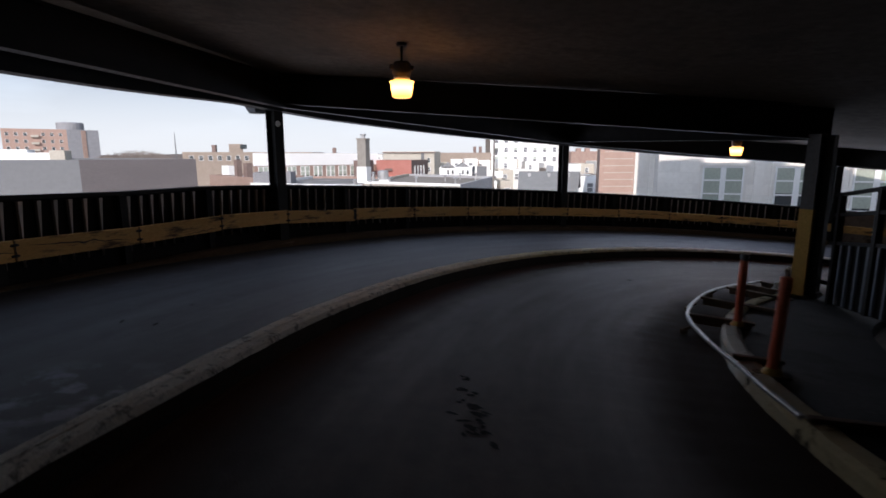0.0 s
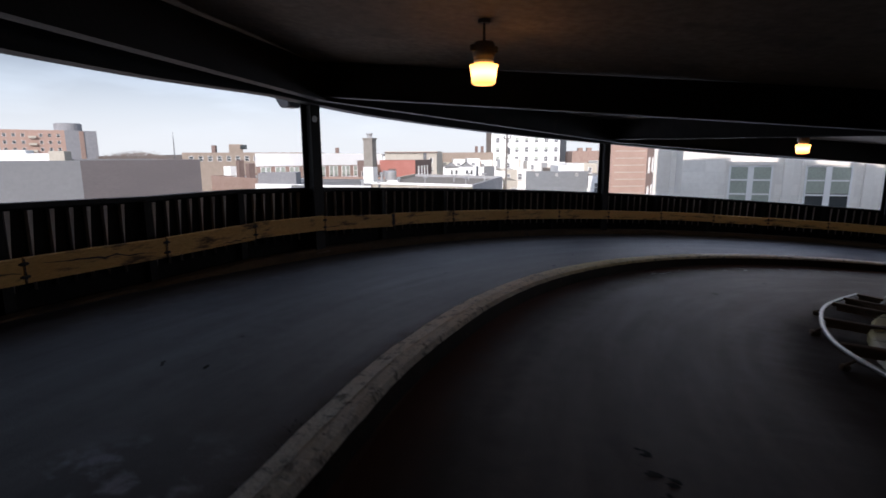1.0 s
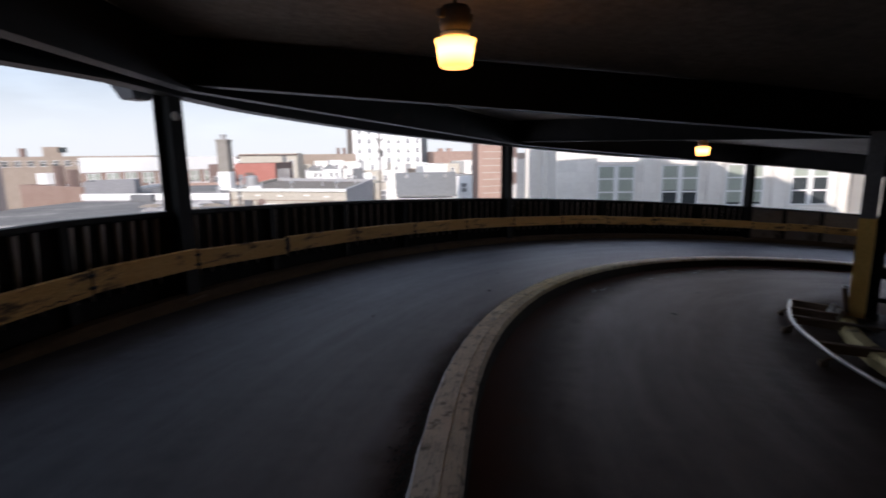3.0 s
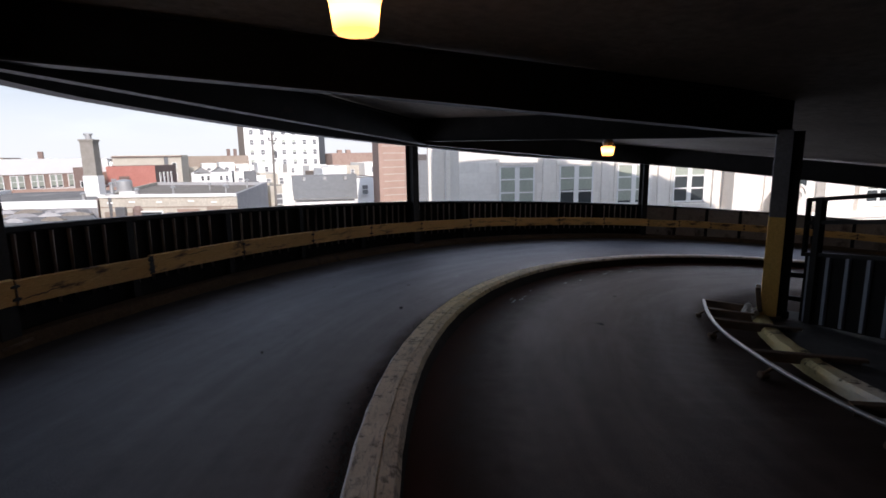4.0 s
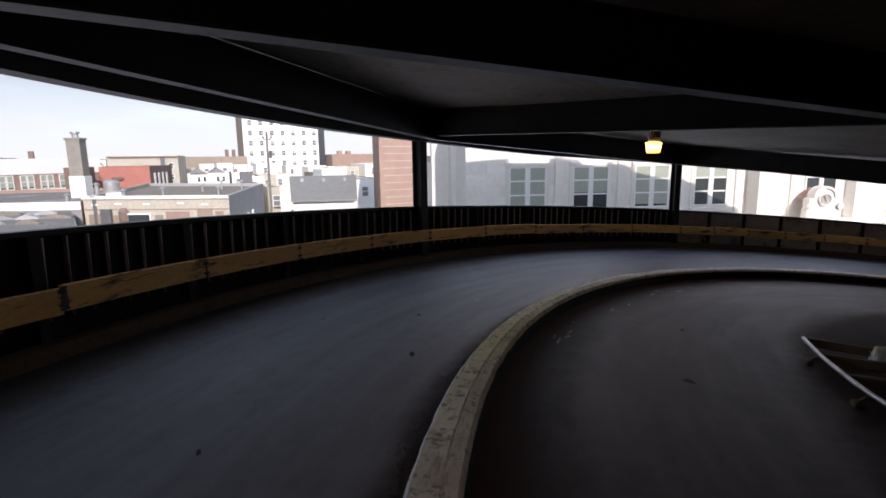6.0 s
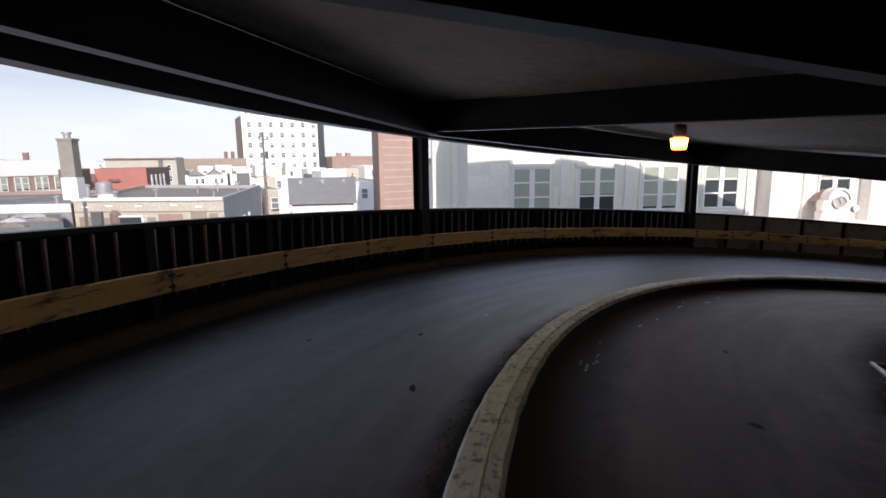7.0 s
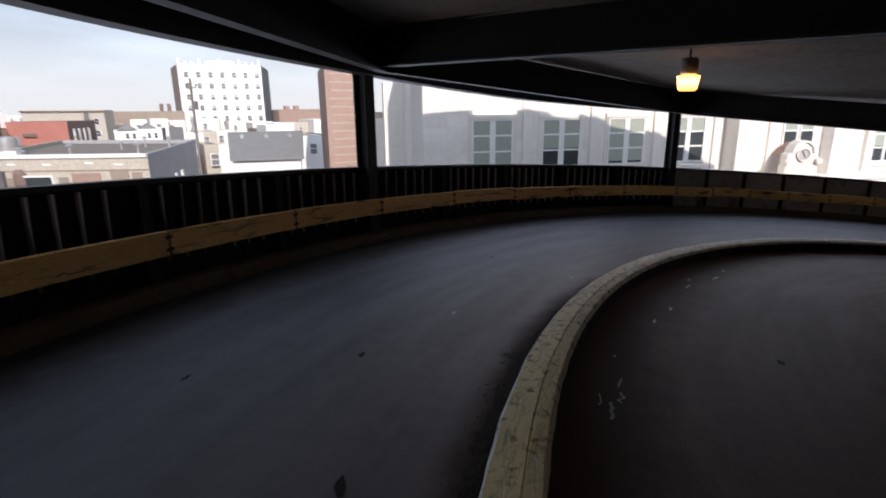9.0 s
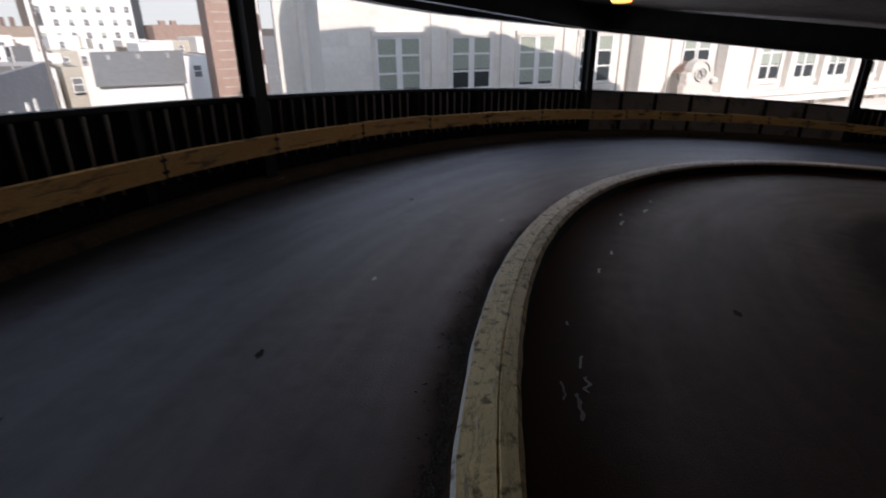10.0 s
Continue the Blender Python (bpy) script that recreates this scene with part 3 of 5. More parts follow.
for th0, th1 in zip([-68] + COLS, COLS + [199]):
    bm = B()
    last = None
    for i in range(25):
        th = th0 + (th1 - th0) * i / 24
        z = fascia_low(th)
        ring = [bm.verts.new(on(th, r, q)) for r, q in ((15.12, z), (15.34, z), (15.34, z + 0.07), (15.17, z + 0.07), (15.17, 3.22), (15.12, 3.22))]
        if last:
            for k in range(6):
                bm.faces.new((last[k], last[(k + 1) % 6], ring[(k + 1) % 6], ring[k]))
        last = ring
    solid("fascia", bm, STEEL, "dark steel fascia along the deck's edge", "fascia", kind="structure")

INNER = {0: pt(-10.0, 7.85), 1: pt(57.6, 7.85), 2: pt(125.0, 7.85)}
INNER_TH = {0: -10.0, 1: 57.6, 2: 125.0}
for i, th in enumerate(COLS):
    k = min(2, i // 2)
    top = on(th, 15.1, 2.66)
    if i < 6:
        inner = INNER[k].copy()
        inner.z = rise(INNER_TH[k]) + 2.38
        g = thing("roof_girder", top, "dark steel girder with a pale lower flange edge", "girder", "roof girders")
        for nm, bm in beam(top, inner, 0.24, 0.5, 0.022):
            part(nm, bm, STEEL if nm == "lower_flange" else SHEET, g)
    if i + 1 < len(COLS):
        a, b = on(th, 14.98, 2.47 if i < 2 else 2.59), on(COLS[i + 1], 14.98, 2.59)
        e = thing("edge_beam", a, "dark steel edge beam between two columns", "beam", "edge beams")
        for nm, bm in beam(a, b, 0.16, 0.5, 0.03):
            part(nm, bm, STEEL, e)


def column(th, r, z0, z1, size, mats, label, group, name, turn=0.0):
    """A wide-flange steel column: two flanges and a web, with a base plate."""
    base = on(th, r, z0)
    c = thing(name, base, label, "column", group)
    m = Matrix.Translation(base) @ pose(0, 0, 0, 0, 0, -th + turn)
    h = z1 - z0
    for s in (-1, 1):
        part("flange", box(B(), m @ pose(s * size / 2, 0, h / 2), 0.025, size, h, 0.004), mats[0], c)
    part("web", box(B(), m @ pose(0, 0, h / 2), size - 0.03, 0.02, h), mats[0], c)
    part("base_plate", box(B(), m @ pose(0, 0, 0.012), size + 0.12, size + 0.12, 0.024), RUST, c)
    return c, m


for th in COLS:
    c, m = column(th + (0.35 if th == 32.1 else 0), R_COL, 0.2, 3.1, 0.2, (STEEL,), "dark painted steel column at the ramp's outer wall", "outer columns", "steel_column")
    if th == 32.1:
        part("cover_plate", lathe(B(), m @ pose(0.115, -0.03, 2.14, 0, 90, 0), [(0.0001, 0), (0.05, 0.0), (0.05, 0.015), (0.0001, 0.02)], 16), WHITE_PAINT, c, "small white disc")

# ---------------------------------------------------------------- guard wall


def corrugated(bm, th0, th1, z0, z1, r, ribs, depth=0.08, plain=0, place=on):
    """A vertical ribbed sheet that follows the curve."""
    step = (th1 - th0) / ribs
    cols = []
    for k in range(ribs):
        for f, d in ((0.0, 0.0), (0.4, 0.0), (0.46, depth), (0.6, depth), (0.66, 0.0)) if plain <= k < ribs - plain else ((0.0, 0.0),):
            cols.append((th0 + (k + f) * step, r - d))
    cols.append((th1, r))
    lo = [bm.verts.new(place(t, q, z0)) for t, q in cols]
    hi = [bm.verts.new(place(t, q, z1)) for t, q in cols]
    lo2 = [bm.verts.new(place(t, q + 0.006, z0)) for t, q in cols]
    hi2 = [bm.verts.new(place(t, q + 0.006, z1)) for t, q in cols]
    for i in range(len(cols) - 1):
        bm.faces.new((lo[i], lo[i + 1], hi[i + 1], hi[i]))
        bm.faces.new((lo2[i], hi2[i], hi2[i + 1], lo2[i + 1]))
        bm.faces.new((hi[i], hi[i + 1], hi2[i + 1], hi2[i]))
        bm.faces.new((lo[i], lo2[i], lo2[i + 1], lo[i + 1]))
    return bm


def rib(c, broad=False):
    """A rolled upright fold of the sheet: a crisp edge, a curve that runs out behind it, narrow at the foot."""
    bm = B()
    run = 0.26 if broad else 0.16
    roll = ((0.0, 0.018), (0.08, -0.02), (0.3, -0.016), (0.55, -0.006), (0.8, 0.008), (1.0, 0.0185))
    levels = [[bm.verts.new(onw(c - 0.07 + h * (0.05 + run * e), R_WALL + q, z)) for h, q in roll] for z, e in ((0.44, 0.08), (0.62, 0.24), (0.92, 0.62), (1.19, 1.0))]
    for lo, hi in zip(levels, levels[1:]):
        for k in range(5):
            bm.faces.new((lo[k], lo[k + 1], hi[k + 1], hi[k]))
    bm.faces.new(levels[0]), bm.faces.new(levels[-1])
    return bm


def crack(th0, z0, th1, z1, w, seed):
    """A thin jagged split in the face of a plank."""
    bm = B()
    last = None
    n = 18
    for k in range(n + 1):
        u = k / n
        d = 0.03 * noise.noise(Vector((k * 0.5, seed * 7.3, 1.0))) * math.sin(math.pi * u)
        h = w * (0.15 + math.sin(math.pi * u)) * (0.5 + abs(noise.noise(Vector((k * 0.9, seed * 2.1, 4.0)))))
        th, z = th0 + (th1 - th0) * u, z0 + (z1 - z0) * u + d
        pair = [bm.verts.new(onw(th, R_RAIL - 0.0065, z - h)), bm.verts.new(onw(th, R_RAIL - 0.0065, z + h))]
        if last:
            bm.faces.new((last[0], last[1], pair[1], pair[0]))
        last = pair
    return bm


def ragged(th, z0, z1, w, seed):
    """The dark gap where two planks meet, splintered along its edges."""
    bm = B()
    last = None
    n = 14
    for k in range(n + 1):
        e = [w * (0.7 + 2.2 * abs(noise.noise(Vector((k * 0.55, seed * 1.7, side * 5.0))))) for side in (1, 2)]
        z = z0 + (z1 - z0) * k / n
        pair = [bm.verts.new(onw(th - math.degrees(e[0] / R_RAIL), R_RAIL - 0.0068, z)), bm.verts.new(onw(th + math.degrees(e[1] / R_RAIL), R_RAIL - 0.0068, z))]
        if last:
            bm.faces.new((last[0], last[1], pair[1], pair[0]))
        last = pair
    return bm


# splits by plank: start of the plank, then along it, height, along it, height, half width
CRACKS = [(-1.0, 0.3, 0.62, 1.0, 0.7, 0.008), (4.6, 0.05, 0.64, 0.75, 0.74, 0.011), (4.6, 0.4, 0.6, 0.98, 0.66, 0.008), (10.4, 0.0, 0.64, 0.6, 0.72, 0.012), (10.4, 0.35, 0.76, 1.0, 0.67, 0.009),
          (16.2, 0.1, 0.74, 0.9, 0.66, 0.01), (21.97, 0.5, 0.6, 0.98, 0.63, 0.007), (32.52, 0.0, 0.62, 0.3, 0.66, 0.007), (38.9, 0.25, 0.73, 0.6, 0.75, 0.005), (45.46, 0.3, 0.64, 0.62, 0.61, 0.006),
          (52.0, 0.2, 0.7, 0.8, 0.73, 0.005), (65.19, 0.1, 0.62, 0.55, 0.65, 0.006), (72.14, 0.45, 0.72, 0.95, 0.68, 0.006), (78.93, 0.2, 0.65, 0.6, 0.63, 0.005), (85.64, 0.1, 0.74, 0.5, 0.71, 0.006)]

BAYS = [
    ([-34.0, -29.0, -23.6, -18.2, -12.8, -7.2, -1.0], "ribbed"),
    ([-1.0, 4.6, 10.4, 16.2, 21.97, 27.23, 32.52], "ribbed"),
    ([32.52, 38.9, 45.46, 52.0, 58.66, 65.19], "ribbed"),
    ([65.19, 72.14, 78.93, 85.64, 92.56, 99.3], "ribbed"),
    ([99.3, 103.9, 108.45, 113.1, 117.8, 122.6, 127.4, 132.6], "flat"),
    ([132.6, 139.3, 146.0, 152.7, 159.4, 166.0], "ribbed"),
]
for joints, style in BAYS:
    base = on(joints[0], R_WALL, 0.24)
    w = thing("guard_wall", base, "dark ribbed steel guard wall with a steel cap" if style == "ribbed" else "flat grey steel guard wall with dark posts", "guard wall", "guard walls")
    part("cap", sweep(B(), [(R_WALL - 0.07, 1.215), (R_WALL - 0.055, 1.265), (R_WALL + 0.07, 1.265), (R_WALL + 0.07, 1.215)], joints[0] + 0.3, joints[-1] - 0.3, 1, 0.0, onw), STEEL, w)
    g = thing("guard_rail", on(joints[0], R_RAIL, 0.57), "worn yellow timber guard rail bolted along the wall", "guard rail", "guard rails")
    for a, b in zip(joints, joints[1:]):
        if style == "ribbed":
            # one folded sheet: black between the paler ribs paints in the recesses' shade
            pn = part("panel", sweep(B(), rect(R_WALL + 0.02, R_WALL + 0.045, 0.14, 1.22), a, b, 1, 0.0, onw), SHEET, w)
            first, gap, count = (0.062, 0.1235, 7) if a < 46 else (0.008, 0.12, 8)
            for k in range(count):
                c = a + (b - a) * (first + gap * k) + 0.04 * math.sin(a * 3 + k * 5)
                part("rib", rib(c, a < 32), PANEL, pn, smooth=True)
        else:
            part("panel", sweep(B(), rect(R_WALL - 0.01, R_WALL + 0.02, 0.16, 1.22), a + 0.02, b - 0.02, 1, 0.0, onw), FLAT_PANEL, w)
        m = Matrix.Translation(onw(a, R_WALL - 0.01, 0.72)) @ pose(0, 0, 0, 0, 0, -a)
        part("post", box(B(), m, 0.06, 0.10, 0.98), STEEL, w)
        sag = -0.004 if a == 32.52 else 0.012 * math.sin(a * 7.7)
        tip = -0.032 if a == 32.52 else 0.0
        pl = part("plank", sweep(B(), [(R_RAIL, 0.576 + sag), (R_RAIL + 0.05, 0.576 + sag), (R_RAIL + 0.05, 0.807 + sag), (R_RAIL + 0.012, 0.81 + sag), (R_RAIL, 0.80 + sag)],
                                    a + 0.04, b - 0.04, 0.8, 0.004, lambda th, r, z: onw(th, r, z + tip * (th - a) / (b - a))), PLANK, g)
        for k, (at, u0, z0, u1, z1, hw) in enumerate(CRACKS):
            if at == a:
                part("split", crack(a + (b - a) * u0, z0 + sag, a + (b - a) * u1, z1 + sag, hw, k + 1), BOLT, pl, "dark split in the timber")
        for z in (0.635, 0.752):
            mb = Matrix.Translation(onw(a, R_RAIL - 0.004, z + sag)) @ pose(0, 0, 0, 0, 0, -a) @ pose(0, 0, 0, 0, 90, 0) @ Matrix.Diagonal((0.85, 2.3, 1, 1))
            part("bolt_plate", lathe(B(), mb, [(0.021, -0.004), (0.019, 0.005), (0.008, 0.009)], 12), BOLT, pl, "rust-black bolt plate")
        part("joint_strap", ragged(a + 0.01, 0.585 + sag, 0.80 + sag, 0.034 if a == 38.9 else 0.006, a), BOLT, pl, "dark ragged joint between planks")

# ---------------------------------------------------------------- island, inner column, posts, guard bar
solid("island", sweep(B(), [(6.72, -0.1), (7.93, -0.1), (7.93, 0.105), (6.72, 0.115)], -60, 62.5, 1, 0.0, island_edge), ISLAND, "raised dark asphalt island beside the ramp", "island", kind="structure")
solid("island_kerb", sweep(B(), [(7.91, -0.05), (8.085, -0.05), (8.08, 0.085), (8.05, 0.125), (7.95, 0.138), (7.91, 0.12)], -60, 61.5, 0.7, 0.016, island_edge), ISLAND_KERB,
      "rounded island kerb with flaking yellow and white paint", "kerb", kind="structure", smooth=True)

for k in (0, 1, 2):
    th = INNER_TH[k] - 2.0
    c, m = column(th + 0.35, 7.925, -0.01, 2.44, 0.18, (GREY_STEEL,), "steel inner column, painted yellow at its foot", "inner columns", "inner_column", turn=90)
    for s in (-1, 1):
        part("painted_foot", box(B(), m @ pose(s * 0.09, 0, 0.675), 0.031, 0.186, 1.34), COLUMN_YELLOW, c, "yellow painted foot")
    bm = B()
    for j in range(11):
        rr = random.Random(40 + j)
        s = rr.uniform(0.04, 0.085)
        mm = m @ pose(-0.16 + rr.uniform(-0.12, 0.08), 0.15 + rr.uniform(-0.02, 0.16), 0.03 + rr.uniform(0, 0.09), j * 31, j * 17, 0) @ Matrix.Diagonal((1.3, 0.8, 0.7, 1))
        bmesh.ops.create_icosphere(bm, subdivisions=1, radius=s, matrix=mm)
    part("broken_grout", bm, PALE, c, "broken pale grout at the foot")
    part("bent_plate", box(B(), m @ pose(-0.12, 0.12, 0.24, -8, -6, 0), 0.03, 0.06, 0.34, 0.008), RUST, c, "bent rusty plate at the foot")
    bm = box(B(), m @ pose(-0.1, 0.125, 0.33, -4, 3, 12), 0.035, 0.05, 0.22, 0.012)
    for v in bm.verts:
        v.co += Vector((noise.noise(v.co * 14), noise.noise(v.co * 14 + Vector((7, 0, 0))), noise.noise(v.co * 14 + Vector((0, 7, 0))))) * 0.02
    part("torn_cladding", bm, PALE, c, "torn pale cladding on the column")
    base = on(th + 0.9, 7.77, -0.01)
    d = thing("dark_post", base, "dark steel post close behind the inner column", "post", "dark posts")
    m = Matrix.Translation(base) @ pose(0, 0, 0, 0, 0, -th)
    part("shaft", box(B(), m @ pose(0, 0, 1.22), 0.12, 0.16, 2.44, 0.008), STEEL, d)
    part("foot", box(B(), m @ pose(0, 0, 0.05), 0.17, 0.2, 0.1, 0.015), STEEL, d)


def guard_bar():
    """A bent steel bar on struts in front of the island kerb."""
    g = thing("kerb_guard", on(35, 8.4, 0), "bent steel kerb guard bar on rusty struts", "guard bar")
    way = [(11.3, 8.01), (15.6, 8.06), (18.6, 8.10), (21, 8.17), (24.3, 8.26), (28.9, 8.39), (33, 8.45), (39, 8.5), (45, 8.57), (51, 8.62), (56, 8.68), (59.3, 8.74)]
    cu = bpy.data.curves.new("bar", "CURVE")
    cu.dimensions, cu.bevel_depth, cu.bevel_resolution, cu.resolution_u = "3D", 0.021, 3, 8
    sp = cu.splines.new("BEZIER")
    sp.bezier_points.add(len(way) - 1)
    for p, (th, r) in zip(sp.bezier_points, way):
        p.co = deck(th, r, 0.13) - ORG[g]
        p.handle_left_type = p.handle_right_type = "AUTO"
    cu.use_fill_caps = True
    cu.materials.append(PIPE)
    tmp = bpy.data.objects.new("bar", cu)
    scene.collection.objects.link(tmp)
    bpy.context.view_layer.update()
    me = bpy.data.meshes.new_from_object(tmp.evaluated_get(bpy.context.evaluated_depsgraph_get()))
    bpy.data.objects.remove(tmp)
    me.materials.clear()
    me.materials.append(PIPE)
    bar = new("bar", me)
    bar.parent = g
    for th, r, back, dz, w in ((11.0, 8.0, 0.42, 0.01, 0.05), (19.5, 8.1, 0.35, 0.015, 0.05), (30.2, 8.4, 0.62, 0.01, 0.07), (39.5, 8.5, 0.95, 0.0, 0.07), (49.2, 8.58, 0.9, 0.0, 0.06),
                            (54.0, 8.64, 0.55, 0.0, 0.05), (59.0, 8.72, 0.6, 0.0, 0.06)):
        a, b = deck(th, r, 0.135 + dz), deck(th - 0.4, r - back, 0.155 + dz)
        part("strut", box(B(), look((a + b) / 2, b), w, 0.03, (b - a).length, 0.006), RUST, g)
        part("strut_web", box(B(), look((a + b) / 2 - Vector((0, 0, 0.05)), b - Vector((0, 0, 0.05))), 0.012, 0.08, (b - a).length * 0.9), RUST, g)
    for th, r, s in ((27.5, 8.42, 0.8), (36.5, 8.54, 1.0), (46, 8.65, 1.0), (54, 8.74, 0.8)):
        m = Matrix.Translation(deck(th, r, 0.03)) @ pose(0, 0, 0, 12, 6, -th + 20)
        part("foot", box(B(), m, 0.09 * s, 0.07 * s, 0.06, 0.018), RUST, g)
        part("bracket", tube(B(), deck(th, r, 0.05), deck(th, r - 0.09, 0.12), 0.014, n=8), RUST, g)


guard_bar()


def post(th, r, tilt, cap):
    base = deck(th, r, 0.108)
    p = thing("bollard", base, "orange plastic post on a yellow base" + (" with a grey cap" if cap else ""), "bollard", "orange posts")
    m = Matrix.Translation(base) @ pose(0, 0, 0, tilt[0], tilt[1], -th)
    part("base_plate", box(B(), Matrix.Translation(base + Vector((0, 0, 0.018))) @ pose(0, 0, 0, 0, 0, -th + 12), 0.2, 0.17, 0.022, 0.004), RUST, p)
    part("collar", lathe(B(), m, [(0.07, 0.01), (0.066, 0.04), (0.05, 0.06), (0.045, 0.075)], 20), COLUMN_YELLOW, p, smooth=True)
    part("tube", lathe(B(), m, [(0.038, 0.05), (0.0375, 0.73), (0.036, 0.755), (0.028, 0.758)], 24), ORANGE, p, smooth=True)
    if cap:
        part("cap", lathe(B(), m, [(0.04, 0.715), (0.042, 0.755), (0.035, 0.775), (0.016, 0.778)], 24), GREY_STEEL, p, "grey cap", smooth=True)


post(29.4, 7.94, (0, 0.5), True)
post(17.3, 7.9, (0.5, 2), False)


# guard of the core: straight runs of ribbed lower panels with open rails above
def core_guard(a, b, ths, bays):
    a, b = Vector((*a, 0)), Vector((*b, 0))

    def at(s, z):
        p = a.lerp(b, s)
        th = ths[0] + (ths[1] - ths[0]) * s
        return Vector((p.x, p.y, rise(th) - 0.03 + z))

    f = thing("core_guard", at(0, 0), "dark steel guard of ribbed panels and rails round the core", "railing", "core guards")
    side = (b - a).cross(Vector((0, 0, 1))).normalized()

    def bar(name, s0, s1, z0, z1, w, off=0.0, m=STEEL):
        bm = B()
        vs = [bm.verts.new(at(s, z) + side * (off + e * w)) for s in (s0, s1) for e, z in ((-0.5, z0), (0.5, z0), (0.5, z1), (-0.5, z1))]
        for q in ((0, 1, 2, 3), (7, 6, 5, 4), (0, 4, 5, 1), (1, 5, 6, 2), (2, 6, 7, 3), (3, 7, 4, 0)):
            bm.faces.new([vs[i] for i in q])
        return part(name, bm, m, f)

    L = (b - a).length
    for k in range(bays):
        s0, s1 = k / bays, (k + 1) / bays
        # black panel, blue-grey ribs: shade and blue light put into the two colours
        p = bar("panel", s0 + 0.004, s1 - 0.004, 0.0, 0.9, 0.012, -0.03, SHEET)
        n = max(3, round((s1 - s0) * L / 0.25))
        for j in range(n):
            c = s0 + (s1 - s0) * (j + 0.5) / n
            bar("rib", c - 0.022 / L, c + 0.022 / L, 0.02, 0.88, 0.04, 0.0, DARK_PANEL)
        for z in (0.9, 1.31, 1.6):
            bar("rail", s0, s1, z - 0.02, z + 0.03, 0.05)
    for k in range(bays + 1):
        s = min(1.0, k / bays + (0.2 / L if k == 0 else 0))
        bar("post", s - 0.045 / L, s + 0.045 / L, 0.0, 1.63, 0.08)
    bar("end_post", 0.0, 0.04 / L, 0.9, 1.63, 0.05)
    for z in (0.3, 0.62):
        bar("stub_rail", -0.17 / L, 0.01, z - 0.03, z + 0.03, 0.04)


core_guard((5.73, 7.58), (4.2, 2.6), (57, 13), 4)
core_guard((10.6, 8.75), (15.4, 6.2), (95, 138), 4)
# the deck above has the same guard
w = thing("upper_core_guard", on(70, 7.2, 3.5), "ribbed dark guard of the deck above, seen across the core", "railing")
for k in range(6):
    part("panel", corrugated(B(), 70 + k * 12, 81.5 + k * 12, 3.4, 4.3, 7.2, 8, 0.06), PANEL, w)


# ---------------------------------------------------------------- lamps
def ceiling_lamp(th, r, z, group="ceiling lamps"):
    top = on(th, r, soffit(th, r))
    L = thing("ceiling_lamp", top, "lit amber jar lamp with a cast housing under the ceiling", "lamp", group)
    m = Matrix.Translation(pt(th, r, rise(th) + z))
    part("stem", tube(B(), top, m @ Vector((0, 0, 0.3)), 0.014, n=10), BOLT, L)
    part("canopy", lathe(B(), Matrix.Translation(top), [(0.06, -0.035), (0.06, 0.0)], 16), LAMP_CAST, L)
    part("housing", lathe(B(), m, [(0.085, 0.135), (0.105, 0.16), (0.11, 0.2), (0.108, 0.285), (0.09, 0.31), (0.03, 0.32)], 28), LAMP_CAST, L, smooth=True)
    part("bracket", box(B(), m @ pose(0, 0, 0.25, 0, 0, 25), 0.3, 0.05, 0.06, 0.01), LAMP_CAST, L)
    part("rim", lathe(B(), m, [(0.075, 0.1), (0.1, 0.112), (0.1, 0.135), (0.075, 0.14)], 28), ZINC, L)
    part("globe", lathe(B(), m, [(0.117, -0.078), (0.126, 0.0), (0.135, 0.062), (0.147, 0.09), (0.075, 0.1)], 32), LAMP_GLASS, L, "glowing amber glass", smooth=True)
    part("globe_base", lathe(B(), m, [(0.04, -0.1), (0.098, -0.096), (0.116, -0.079), (0.108, -0.076)], 32), LAMP_BASE, L, "dimmer amber base", smooth=True)


ceiling_lamp(26.4, 11.66, 2.48)
ceiling_lamp(74.2, 11.5, 2.54)
ceiling_lamp(122.0, 11.6, 2.52)

# flood lamp outside the first column
F = thing("flood_lamp", on(34.2, 16.2, 2.55), "grey flood lamp on an arm outside the column", "lamp")
m = Matrix.Translation(on(32.5, 15.85, 2.66)) @ pose(0, 0, 0, 0, 0, -34)
bm = box(B(), m, 0.36, 0.3, 0.15)
for v in bm.verts:
    if (m.inverted() @ v.co).z < 0:
        v.co = m @ Vector(((m.inverted() @ v.co).x * 0.6 + 0.06, (m.inverted() @ v.co).y * 0.8, -0.12))
bmesh.ops.bevel(bm, geom=list(bm.edges), offset=0.015, segments=2, affect="EDGES")
part("housing", bm, GREY_STEEL, F)
part("arm", tube(B(), on(32.3, 15.45, 2.7), on(32.5, 15.8, 2.7), 0.03, n=10), STEEL, F)

# ---------------------------------------------------------------- marks and dirt on the deck
def blot(th, r, lx, ly, turn, seed, z=0.003, n=28, rough=0.45):
    """An irregular flat patch that hugs the deck."""
    q = random.Random(seed)
    bm = B()
    ring = []
    for i in range(n):
        a = 2 * math.pi * i / n
        k = 1 + 2.2 * rough * noise.noise(Vector((1.3 * math.cos(a) + seed * 3.7, 1.3 * math.sin(a), 0)))
        x, y = lx * math.cos(a) * k, ly * math.sin(a) * k
        c, s = math.cos(radians(turn)), math.sin(radians(turn))
        ring.append(bm.verts.new(deck(th + math.degrees((x * c - y * s) / r), r + x * s + y * c, z)))
    bm.faces.new(ring)
    return bm


def marks(name, rows, material, label):
    for k, (th, r, lx, ly, turn) in enumerate(rows):
        t = thing(name, on(th, r, 0.002), label, "stain", name + "s")
        part("mark", blot(th, r, lx, ly, turn, 50 + k, rough=0.22), material, t)


